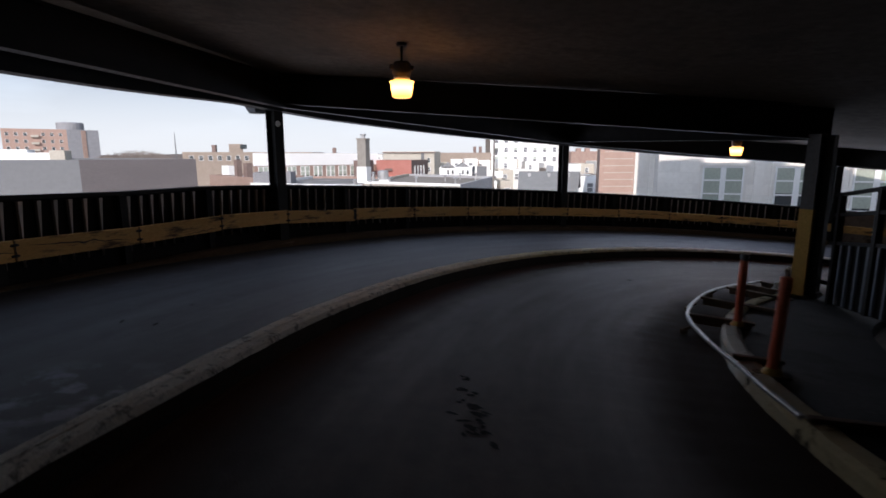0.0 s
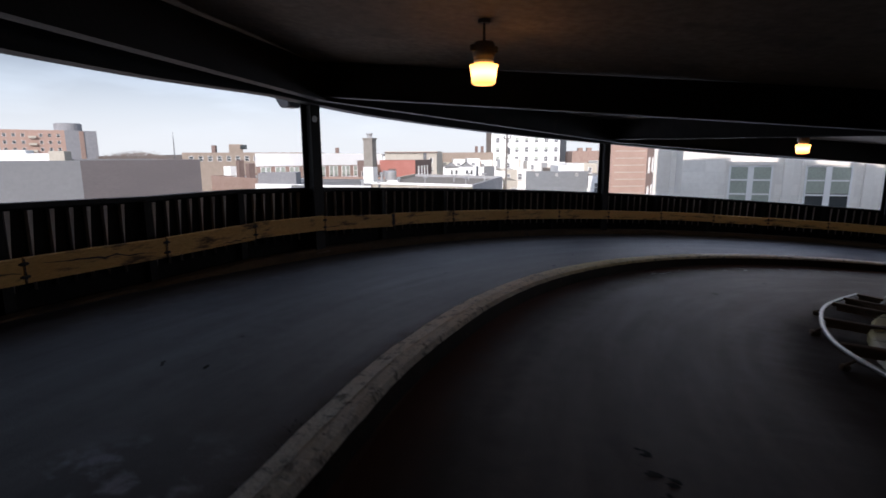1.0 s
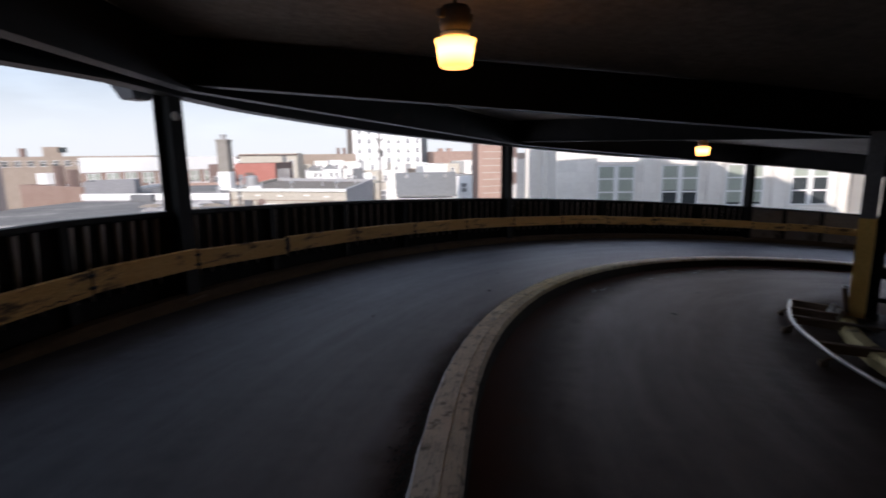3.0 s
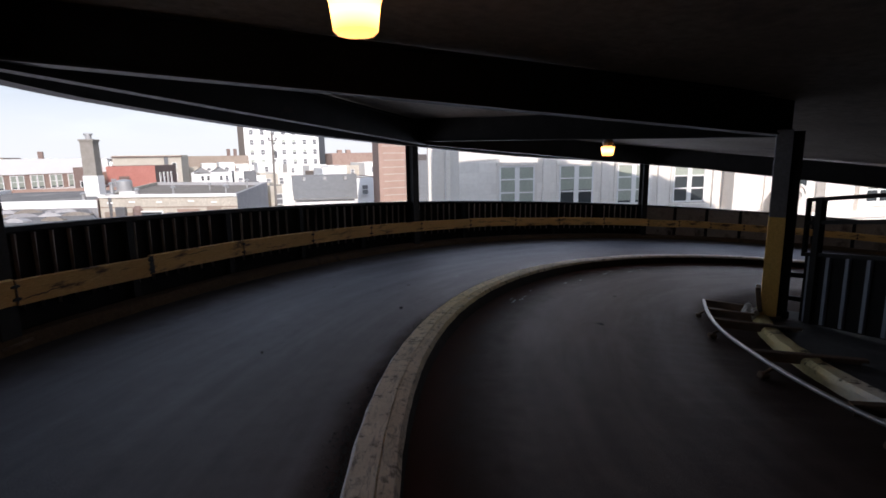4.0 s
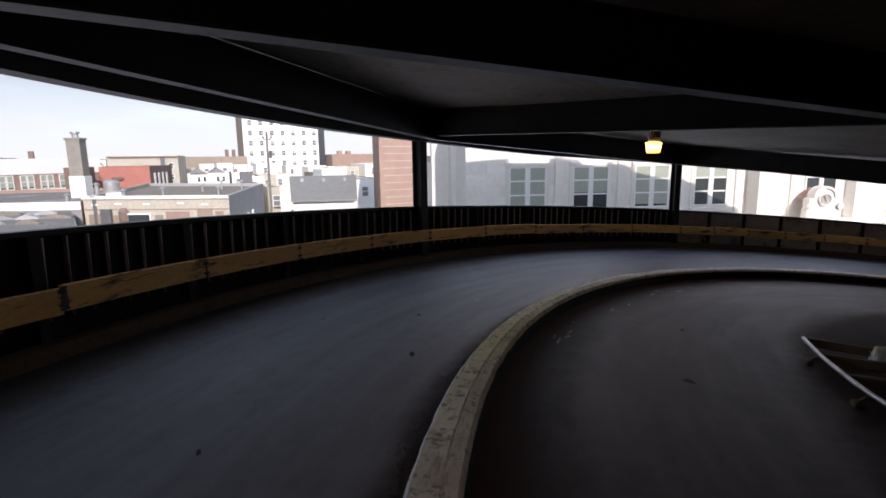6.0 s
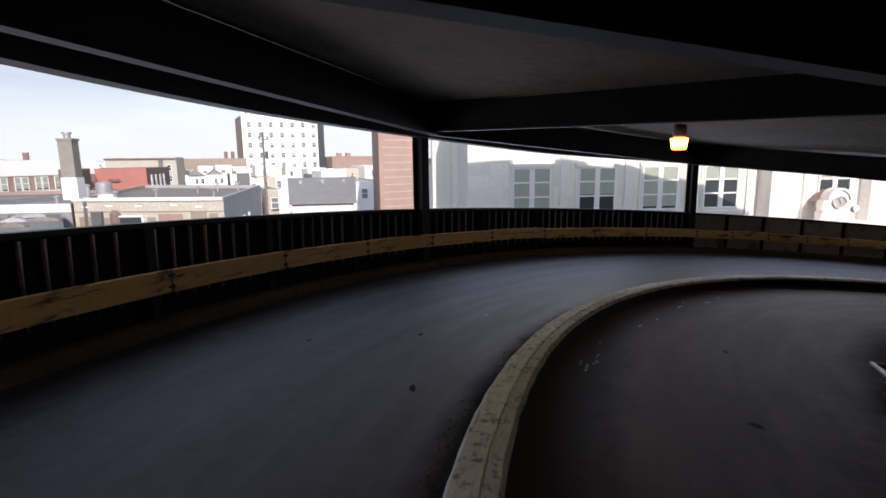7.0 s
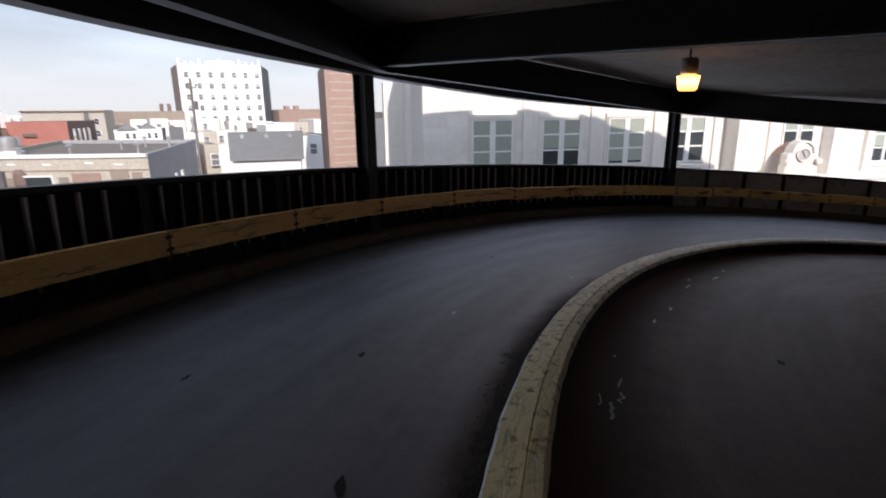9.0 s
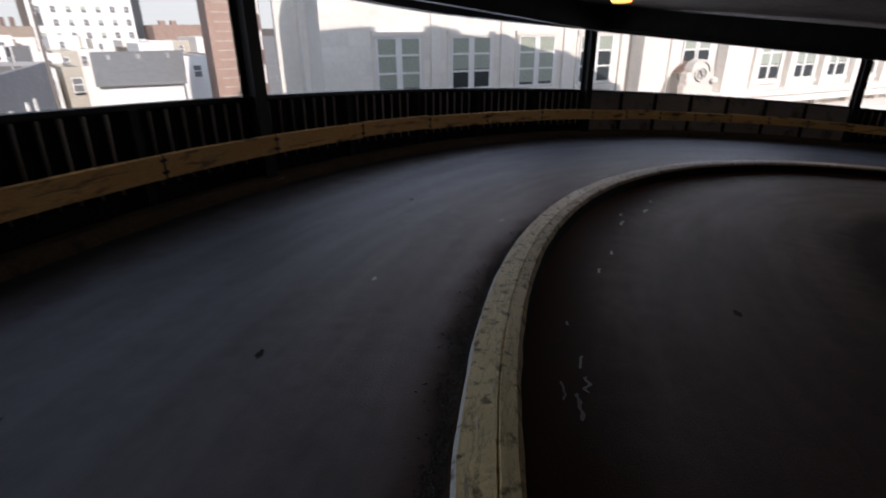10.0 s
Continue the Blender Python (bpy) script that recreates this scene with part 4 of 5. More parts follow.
def scrawl(th0, th1, r, sway, w, seed):
    """A thin wavering scrap of paint that runs along the lane."""
    bm = B()
    last = None
    n = 14
    for k in range(n + 1):
        th = th0 + (th1 - th0) * k / n
        c = r + 0.45 * sway * noise.noise(Vector((k * 0.2, seed * 9.1, 0)))
        h = w * (0.4 + 0.9 * abs(noise.noise(Vector((k * 0.8, seed * 3.3, 5)))) + 0.3 * (0 < k < n))
        pair = [bm.verts.new(deck(th, c - h, 0.003)), bm.verts.new(deck(th, c + h, 0.003))]
        if last:
            bm.faces.new((last[0], last[1], pair[1], pair[0]))
        last = pair
    return bm


for k, (th0, th1, r, sway, w) in enumerate(((49.2, 50.4, 11.16, 0.09, 0.011), (50.5, 51.3, 11.11, 0.08, 0.01), (50.0, 50.9, 11.24, 0.06, 0.008), (51.7, 52.5, 11.12, 0.05, 0.009), (60.3, 60.9, 11.0, 0.03, 0.012),
                                            (63.3, 63.9, 10.93, 0.04, 0.014), (69.5, 70.5, 11.0, 0.05, 0.014), (71.8, 72.4, 11.1, 0.03, 0.012), (74.0, 75.1, 10.9, 0.05, 0.014), (77.6, 78.2, 11.0, 0.02, 0.012),
                                            (65.8, 66.3, 12.2, 0.03, 0.012), (55.9, 56.2, 12.7, 0.02, 0.014), (83.5, 86.5, 12.0, 0.06, 0.011), (82.5, 84.5, 12.2, 0.06, 0.01), (54.5, 54.8, 11.2, 0.02, 0.01))):
    t = thing("paint_mark", on(th0, r, 0.002), "scrap of worn white paint on the deck", "stain", "paint marks")
    part("mark", scrawl(th0, th1, r, sway, w, k + 1), CHALK, t)
q = random.Random(12)
spots = [(66.8, 13.45, 0.05, 0.018, 5), (50.4, 12.95, 0.055, 0.018, 12), (44.0, 12.4, 0.08, 0.025, 20), (14.3, 13.3, 0.03, 0.012, 30), (14.5, 13.33, 0.025, 0.014, 10), (14.6, 12.99, 0.045, 0.016, 15), (17.6, 13.2, 0.022, 0.012, 0), (47.0, 13.82, 0.05, 0.012, 5), (34.2, 13.08, 0.04, 0.014, 25), (46.0, 9.9, 0.06, 0.04, 60), (58.0, 10.0, 0.05, 0.03, 0)]
for k in range(34):
    u = q.random()
    spots.append((8.3 + 5.0 * u + q.gauss(0, 0.35), 9.86 + 0.24 * u + q.gauss(0, 0.05), q.uniform(0.012, 0.05), q.uniform(0.01, 0.025), q.uniform(20, 100)))
marks("tar_stain", spots, TAR, "small black tar stain on the deck")

q = random.Random(77)
verts, faces = [], []
for k in range(26000):
    th = q.uniform(-15, 75)
    r = R_KO + 0.03 + abs(q.gauss(0, 0.11)) * (0.45 + 0.7 * abs(noise.noise(Vector((th * 0.35, 1.0, 0)))))
    s = 0.003 + 0.01 * q.random() ** 3
    p = eased(th, r, 0.001 + 0.042 * max(0.0, r - 11.7))
    i = len(verts)
    a0 = q.uniform(0, 6.28)
    verts += [p + Vector((s * math.cos(a0 + j * 2.09), s * math.sin(a0 + j * 2.09), 0.001)) for j in range(3)] + [p + Vector((0, 0, s * 0.8))]
    faces += [(i, i + 1, i + 3), (i + 1, i + 2, i + 3), (i + 2, i, i + 3)]
me = bpy.data.meshes.new("grit")
me.from_pydata([tuple(v) for v in verts], [], faces)
me.materials.append(ISLAND)
tagged(new("grit", me), "dark grit gathered along the kerb", "grit", kind="stuff")

# ---------------------------------------------------------------- the city outside
STREET = -11.0
bm = B()
bmesh.ops.create_grid(bm, x_segments=1, y_segments=1, size=2500, matrix=pose(0, 900, STREET))
solid("ground", bm, GROUND, "grey city ground far below the ramp", "ground", kind="structure")
WIN = {}


def window_mesh(w, h, panes=2, blind=0.0, glass=None):
    """Frame, glass and blind of a window in the xz plane that faces -y, its lower left corner at the origin."""
    key = (w, h, panes, blind, glass)
    if key not in WIN:
        t = min(0.075, w * 0.1)
        xs, zs = [0, t, w - t, w], [0, t]
        for i in range(1, panes):
            m_ = t / 2 + (h - t) * i / panes
            zs += [m_ - t * 0.1, m_ + t * 0.9]
        zs += [h - t, h]
        bm = B()
        g = [[bm.verts.new((x, -0.075, z)) for x in xs] for z in zs]
        fs = [bm.faces.new((g[i][k], g[i][k + 1], g[i + 1][k + 1], g[i + 1][k])) for i in range(len(zs) - 1) for k in range(3) if not (i % 2 and k == 1)]
        ex = bmesh.ops.extrude_face_region(bm, geom=fs)
        bmesh.ops.translate(bm, verts=[v for v in ex["geom"] if isinstance(v, bmesh.types.BMVert)], vec=(0, 0.1, 0))
        fr = mesh_of("window", bm, WHITE_PAINT)
        gl = mesh_of("pane", box(B(), pose(w / 2, 0.0, h / 2), w - t, 0.05, h - t), glass or PANE)
        bl = mesh_of("blind", box(B(), pose(w / 2, -0.03, h - t - (h - 2 * t) * blind / 2), w - 1.9 * t, 0.012, (h - 2 * t) * blind), BLIND) if blind else None
        WIN[key] = (fr, gl, bl)
    return WIN[key]


def building(name, corners, z1, wall, label, z0=STREET, roof=None, parapet=0.25, category="building"):
    """Walls on a plan of corners (counter-clockwise), each wall a part, and a roof a little below the parapet."""
    c = [Vector((x, y, 0)) for x, y in corners]
    base = sum(c, Vector()) / len(c)
    b = thing(name, (base.x, base.y, z0), label, category)
    for i, p in enumerate(c):
        q = c[(i + 1) % len(c)]
        d = (q - p).normalized()
        n = Vector((d.y, -d.x, 0)) * -0.25
        bm = B()
        vs = [bm.verts.new(v) for z in (z0, z1) for v in (p + Vector((0, 0, z)), q + Vector((0, 0, z)), q + n - d * 0.2 + Vector((0, 0, z)), p + n + d * 0.2 + Vector((0, 0, z)))]
        for f in ((0, 1, 5, 4), (1, 2, 6, 5), (2, 3, 7, 6), (3, 0, 4, 7), (0, 3, 2, 1), (4, 5, 6, 7)):
            bm.faces.new([vs[k] for k in f])
        part("wall", bm, wall[i % len(wall)] if isinstance(wall, (list, tuple)) else wall, b)
    bm = B()
    lo = [bm.verts.new((p.x, p.y, z1 - parapet - 0.2)) for p in c]
    hi = [bm.verts.new((p.x, p.y, z1 - parapet)) for p in c]
    bm.faces.new(lo), bm.faces.new(hi)
    for i in range(len(c)):
        bm.faces.new((lo[i], lo[(i + 1) % len(c)], hi[(i + 1) % len(c)], hi[i]))
    bmesh.ops.scale(bm, verts=bm.verts, vec=(0.99, 0.99, 1), space=Matrix.Translation(-base))
    part("roof", bm, roof or ROOF_DARK, b)
    return b


def put_window(parent, p, q, s, z, me, out=0.02):
    """A window on the wall from p to q, s metres along it."""
    p, q = Vector((*p, 0)), Vector((*q, 0))
    d = (q - p).normalized()
    at = p + d * s + Vector((d.y, -d.x, 0)) * out
    ob = new("window", me[0])
    for nm, m_ in (("pane", me[1]), ("blind", me[2])):
        if m_:
            new(nm, m_).parent = ob
    ob.parent = parent
    ob.matrix_basis = Matrix.Translation(Vector((at.x, at.y, z)) - ORG[parent]) @ pose(0, 0, 0, 0, 0, math.degrees(math.atan2(d.y, d.x)))
    ORG[ob] = ORG[parent]
    return ob


def slab_on(name, parent, p, q, s0, s1, z0, z1, proud, material, label=""):
    """A flat band on the wall from p to q."""
    p, q = Vector((*p, 0)), Vector((*q, 0))
    d = (q - p).normalized()
    o = Vector((d.y, -d.x, 0))
    mid = p + d * (s0 + s1) / 2 + o * (proud / 2 - 0.02)
    m = Matrix.Translation((mid.x, mid.y, (z0 + z1) / 2)) @ pose(0, 0, 0, 0, 0, math.degrees(math.atan2(d.y, d.x)))
    return part(name, box(B(), m, s1 - s0, proud + 0.04, z1 - z0), material, parent, label)


# the pale stone courthouse across the street
U = Vector((0.9496, -0.3134, 0))
V = Vector((0.3134, 0.9496, 0))
O = Vector((13.48, 27.0, 0))


def fa(s, back=0.0):
    v = O + U * s + V * back
    return (v.x, v.y)


P0, P1 = fa(-2.26), fa(60)
court = building("stone_building", [P0, P1, fa(60, 10), fa(-2.26, 10)], 5.0, WHITE_STONE, "pale limestone public building with tall paired windows, half in shade", roof=ROOF_LIGHT)
tall_a, tall_b, tall_c = window_mesh(0.89, 2.14, 3, 0.95), window_mesh(0.89, 2.14, 3, 0.62), window_mesh(0.89, 2.14, 3, 0.3)
for k, s in enumerate((-0.08, 3.17, 6.42, 9.67)):
    me = (tall_a, tall_b, tall_a, tall_c)[k]
    for e in (0.0, 0.94):
        put_window(court, P0, P1, s + 2.21 + e * 1.06, -0.54, me, 0.03)
        put_window(court, P0, P1, s + 2.21 + e * 1.06, -5.0, tall_b, 0.03)
    slab_on("window_surround", court, P0, P1, s + 2.07, s + 2.205, -0.6, 1.7, 0.06, WHITE_STONE)
    slab_on("window_surround", court, P0, P1, s + 4.1, s + 4.235, -0.6, 1.7, 0.06, WHITE_STONE)
    slab_on("mullion", court, P0, P1, s + 3.103, s + 3.203, -0.54, 1.6, 0.1, WHITE_PAINT)
    slab_on("window_head", court, P0, P1, s + 2.05, s + 4.255, 1.61, 1.8, 0.15, WHITE_STONE)
    slab_on("window_sill", court, P0, P1, s + 2.05, s + 4.255, -0.8, -0.64, 0.2, WHITE_STONE)
    slab_on("pilaster", court, P0, P1, s + 4.55, s + 4.95, STREET, 3.45, 0.12, WHITE_STONE)
slab_on("pilaster", court, P0, P1, 14.9, 16.1, STREET, 3.45, 0.9, WHITE_STONE)
slab_on("pilaster", court, P0, P1, 17.4, 17.9, STREET, 3.45, 0.12, WHITE_STONE)
slab_on("pilaster", court, P0, P1, 20.75, 22.6, STREET, 3.45, 0.65, WHITE_STONE)
for e in (0.0, 0.99):
    put_window(court, P0, P1, 18.25 + e, -0.62, tall_c, 0.03)
for j in range(9):
    s = 23.8 + j * 2.9
    slab_on("pilaster", court, P0, P1, s - 0.55, s - 0.05, STREET, 3.45, 0.35, WHITE_STONE)
    for e in (0.1, 1.0):
        put_window(court, P0, P1, s + e, -0.9, tall_b, 0.03)
    slab_on("window_surround", court, P0, P1, s - 0.02, s + 0.09, -1.0, 1.45, 0.14, WHITE_STONE)
    slab_on("window_surround", court, P0, P1, s + 1.81, s + 1.93, -1.0, 1.45, 0.14, WHITE_STONE)
    slab_on("window_head", court, P0, P1, s - 0.15, s + 2.05, 1.32, 1.52, 0.28, WHITE_STONE)
    slab_on("window_sill", court, P0, P1, s - 0.12, s + 2.02, -1.08, -0.92, 0.25, WHITE_STONE)
slab_on("cornice", court, P0, P1, 14.0, 62, -2.0, -1.55, 1.1, WHITE_STONE)
slab_on("cornice", court, P0, P1, 14.0, 62, -1.55, -1.35, 1.4, WHITE_STONE)
slab_on("cornice", court, P0, P1, 22.0, 62, -3.2, -2.6, 2.4, WHITE_STONE)
slab_on("cornice", court, P0, P1, 22.0, 62, -2.6, -2.4, 2.8, WHITE_STONE)
# ashlar courses of the street front
rng_stone = random.Random(5)
for row in range(8):
    z = -0.95 + row * 0.56
    s = 0.02
    while s < 23.0:
        e = min(s + rng_stone.uniform(0.8, 1.5), 23.2)
        slab_on("stone_block", court, P0, P1, s, e - 0.025, z, z + 0.535, rng_stone.uniform(0.006, 0.014), WHITE_STONE)
        s = e
# piers on the side that faces the brick block
Q0 = fa(-2.26, 10)
for t, wd, pr in ((3.0, 0.3, 0.25), (5.6, 0.55, 0.99), (8.4, 0.3, 0.3)):
    slab_on("pier", court, Q0, P0, 10 - t - wd, 10 - t, STREET, 3.45, pr, WHITE_STONE)
put_window(court, Q0, P0, 10 - 4.6, -0.62, tall_c, 0.03)

# stone clock on the forecourt's gable
cm = Matrix.Translation((28.3, 20.85, 0.5)) @ pose(0, 0, 0, 0, 0, -30)
clock = thing("stone_clock", (28.6, 20.75, -2.6), "round clock in a pale scrolled stone surround", "clock")
bm = B()
prof = [(-0.8, -2.6), (0.8, -2.6), (0.8, -1.3), (0.74, -1.22), (0.74, -0.72), (0.62, -0.66)] + [(0.52 * math.cos(a), -0.64 + 0.52 * math.sin(a)) for a in [math.pi * i / 14 for i in range(15)]] + [(-0.62, -0.66), (-0.74, -0.72), (-0.74, -1.22), (-0.8, -1.3)]
f0 = [bm.verts.new(cm @ Vector((x, -0.25, z))) for x, z in prof]
f1 = [bm.verts.new(cm @ Vector((x, 0.25, z))) for x, z in prof]
bm.faces.new(f0), bm.faces.new(f1)
for i in range(len(prof)):
    bm.faces.new((f0[i], f0[(i + 1) % len(prof)], f1[(i + 1) % len(prof)], f1[i]))
part("surround", bm, WHITE_STONE, clock)
bm = B()
hood = [[bm.verts.new(cm @ Vector((r * math.cos(a), y, -0.64 + r * math.sin(a)))) for a in [math.pi * i / 14 for i in range(15)]] for r, y in ((0.46, -0.33), (0.57, -0.33), (0.57, 0.3), (0.46, 0.3))]
for p_, q_ in zip(hood, hood[1:] + hood[:1]):
    for i in range(14):
        bm.faces.new((p_[i], p_[i + 1], q_[i + 1], q_[i]))
bm.faces.new([row[0] for row in hood]), bm.faces.new([row[14] for row in hood])
part("hood_mould", bm, WHITE_STONE, clock)
for e in (-1, 1):
    part("scroll", lathe(B(), cm @ pose(e * 0.74, -0.3, -1.05, 90, 0, 0), [(0.04, 0), (0.14, 0.02), (0.15, 0.1), (0.05, 0.12)], 16), WHITE_STONE, clock)
bm = B()
vs = [bm.verts.new(cm @ Vector(v)) for v in ((-0.75, 0.25, -0.75), (0.0, 0.25, -0.2), (0.75, 0.25, -0.75), (-0.95, 3.2, -0.75), (0.0, 3.2, -0.2), (0.95, 3.2, -0.75))]
for f in ((0, 1, 2), (3, 5, 4), (0, 3, 4, 1), (1, 4, 5, 2), (0, 2, 5, 3)):
    bm.faces.new([vs[i] for i in f])
part("gable_roof", bm, BRICK, clock, "brown tiled gable roof")
fm = cm @ pose(0, -0.26, -0.75, 90, 0, 0)
part("dial_ring", lathe(B(), fm, [(0.25, 0.0), (0.31, 0.02), (0.33, 0.08), (0.28, 0.09), (0.25, 0.03)], 32), WHITE_STONE, clock)
dial = part("dial", lathe(B(), fm, [(0.0001, 0.0), (0.26, 0.0), (0.26, 0.03), (0.0001, 0.03)], 32), WHITE_PAINT, clock, "white dial")
for ang, ln in ((210, 0.14), (28, 0.22)):
    part("clock_pointer", box(B(), fm @ pose(0, 0, 0.045, 0, 0, ang) @ pose(0, ln / 2 - 0.03, 0), 0.025, ln, 0.012), BOLT, dial)
for h in range(12):
    part("hour_mark", box(B(), fm @ pose(0, 0, 0.04, 0, 0, h * 30) @ pose(0, 0.215, 0), 0.014, 0.045, 0.01), BOLT, dial)

# banded brick block
b0, b1 = (15.55, 52.3), (19.2, 52.6)
bb = building("brick_block", [b0, b1, (23.0, 60.0), (17.5, 60.0)], 5.9, [BRICK_ROSE, BRICK_ROSE, BRICK_ROSE, BRICK_ROSE], "brown brick block with thin pale bands", roof=ROOF_DARK)
for k in range(16):
    slab_on("band", bb, b0, b1, 0.35 + 0.1 * (k % 3), 3.55 - 0.12 * (k % 2), 5.2 - k * 0.68, 5.27 - k * 0.68, 0.02, CREAM)
for k in range(4):
    put_window(bb, b1, (23.0, 60.0), 1.5, 3.2 - k * 2.9, window_mesh(0.9, 1.6), 0.03)
    put_window(bb, b1, (23.0, 60.0), 5.0, 3.2 - k * 2.9, window_mesh(0.9, 1.6), 0.03)

# white tower with a crenellated top
t0, t1 = (17.2, 192.0), (41.1, 188.4)
# the right side's grey paints in the shade on a white wall
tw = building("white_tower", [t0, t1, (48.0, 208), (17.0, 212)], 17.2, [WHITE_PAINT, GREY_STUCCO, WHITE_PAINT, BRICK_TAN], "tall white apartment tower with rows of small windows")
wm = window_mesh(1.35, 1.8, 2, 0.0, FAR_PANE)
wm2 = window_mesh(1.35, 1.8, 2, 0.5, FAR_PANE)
rr = random.Random(5)
for row in range(9):
    for col in range(7):
        put_window(tw, t0, t1, 1.6 + col * 3.42, 13.2 - row * 3.3, wm if rr.random() > 0.3 else wm2, 0.05)
for k in range(13):
    hgt = 1.6 if k in (0, 3, 6, 9, 12) else 0.8
    slab_on("merlon", tw, t0, t1, 0.2 + k * 1.92, 0.9 + k * 1.92, 17.0, 17.2 + hgt, 0.3, WHITE_PAINT)
slab_on("crest", tw, t0, t1, 8.5, 15.7, 17.0, 18.3, 0.3, WHITE_PAINT)

# grey-roofed white building
gb = building("gabled_building", [(8.5, 58.0), (14.3, 56.9), (17.0, 68), (10.5, 69.5)], -1.75, WHITE_PAINT, "low white building under a wide grey shingle roof", roof=ROOF_DARK)
bm = B()
vs = [bm.verts.new(v) for v in ((8.2, 57.6, -2.05), (14.5, 56.4, -2.1), (16.3, 62.4, 0.1), (9.2, 63.7, 0.1), (10.3, 69.9, -2.0), (18.0, 68.4, -2.0),
                                (8.2, 57.6, -1.85), (14.5, 56.4, -1.9), (16.3, 62.4, 0.3), (9.2, 63.7, 0.3), (10.3, 69.9, -1.8), (18.0, 68.4, -1.8))]
for f in ((0, 1, 2, 3), (3, 2, 5, 4), (6, 9, 8, 7), (9, 10, 11, 8), (0, 6, 7, 1), (1, 7, 8, 2), (2, 8, 11, 5), (5, 11, 10, 4), (4, 10, 9, 3), (3, 9, 6, 0)):
    bm.faces.new([vs[i] for i in f])
part("shingle_roof", bm, SHINGLE, gb, "grey shingle roof")
for k in range(3):
    part("roof_vent", box(B(), pose(10.2 + k * 2.2, 62.0 - k * 0.4, -0.1), 0.3, 0.3, 0.4), ZINC, gb)

# flat-roofed block in front, with pale parapets
f0, f1, f2, f3 = (-6.2, 41.2), (1.25, 36.9), (5.0, 51.8), (-4.0, 60.0)
fb = building("flat_roof_block", [f0, f1, f2, f3], 0.15, [CREAM, GREY_PLASTER, GREY_PLASTER, CREAM], "flat-roofed block with cream front and grey side", roof=ROOF_GRAVEL)
slab_on("coping", fb, f0, f1, 0.0, 8.6, 0.02, 0.2, 0.12, WHITE_PAINT)
for s, wd, z0, z1, m_ in ((0.25, 0.9, -1.7, -0.85, BRICK_TAN), (1.5, 0.7, -1.9, -0.9, BRICK_TAN), (4.2, 0.5, -1.3, -0.9, GREY_BRICK), (4.85, 1.4, -1.5, -0.72, BRICK), (6.7, 0.9, -1.6, -0.6, BRICK_TAN),
                          (7.75, 0.5, -1.9, -0.7, BRICK_TAN), (0.0, 8.6, -0.62, -0.55, BRICK_TAN), (3.9, 0.8, -2.3, -1.6, ROOF_LIGHT)):
    slab_on("brick_patch", fb, f0, f1, s, s + wd, z0, z1, 0.03, m_)
put_window(fb, f0, f1, 2.45, -1.75, window_mesh(1.55, 0.95, 1), 0.05)
for s, z in ((0.5, -0.35), (1.9, -0.3), (3.6, -0.32), (5.6, -0.28), (7.0, -0.36)):
    slab_on("wall_vent", fb, f0, f1, s, s + 0.35, z, z + 0.08, 0.06, WHITE_PAINT)
for s in (2.5, 6.0, 8.0):
    put_window(fb, f1, f2, s, -2.4, window_mesh(0.45, 1.0, 1), 0.03)
lb = building("low_white_block", [(-16.5, 45.0), (-6.3, 41.0), (-4.5, 58.0), (-15, 60)], -0.1, [DARK_WALL, BRICK, BRICK, WHITE_PAINT], "low block with white front parapet and dark roof", roof=ROOF_DARK)
slab_on("coping", lb, (-16.5, 45.0), (-6.3, 41.0), 0.0, 10.95, -0.55, -0.09, 0.06, WHITE_PAINT)
slab_on("parapet_gap", lb, (-16.5, 45.0), (-6.3, 41.0), 4.0, 5.6, -0.62, -0.15, 0.5, GREY_STUCCO)


building("near_flat_roof", [(-22.0, 31.0), (-1.5, 27.0), (0.9, 36.3), (-6.6, 40.6), (-17.0, 44.4)], -1.75, BRICK, "near building under a dark patched flat roof", roof=ROOF_DARK, parapet=0.08)
nu = building("patched_roof_building", [(-22.0, 31.5), (-4.5, 28.6), (-6.7, 40.7), (-16.6, 44.4)], -0.62, DARK_WALL, "low building under a dark roof with curled pale sheets", roof=ROOF_DARK, parapet=-0.03)
for k in range(11):
    q = random.Random(300 + k)
    x, y, turn = -10.4 + (k % 4) * 1.05 + q.uniform(-0.4, 0.4) + (k // 4) * 0.5, 40.2 - (k // 4) * 2.6 - (k % 4) * 0.3, q.uniform(-35, 15)
    bm = B()
    last = None
    ln, wd = q.uniform(0.8, 1.7), q.uniform(0.25, 0.5)
    mm = pose(x, y, -0.58, 0, 0, turn)
    for e in range(9):
        u = e / 8
        z = 0.05 + 0.16 * math.sin(math.pi * u) * q.uniform(0.8, 1.1)
        row = [bm.verts.new(mm @ Vector(((u - 0.5) * ln, v * wd, zz))) for v, zz in ((-0.5, z), (0.5, z * 0.7), (0.5, -0.02), (-0.5, -0.02))]
        if last:
            for f in range(4):
                bm.faces.new((last[f], last[(f + 1) % 4], row[(f + 1) % 4], row[f]))
        else:
            bm.faces.new(row)
        last = row
    bm.faces.new(last)
    part("roof_sheet", bm, (GREY_PLASTER, ROOF_GRAVEL, DARK_WALL)[k % 3], nu, "curled roofing sheet")


def roof_vent(x, y, z, h, kind_):
    v = thing("roof_vent", (x, y, z), "galvanised roof vent standing on a flat roof", "vent", "roof vents")
    part("pipe", tube(B(), (x, y, z), (x, y, z + h), 0.06 if kind_ else 0.11, n=12), ZINC, v)
    part("hood", lathe(B(), pose(x, y, z + h), [(0.17, -0.03), (0.19, 0.0), (0.09, 0.09), (0.02, 0.11)], 16), ZINC, v)


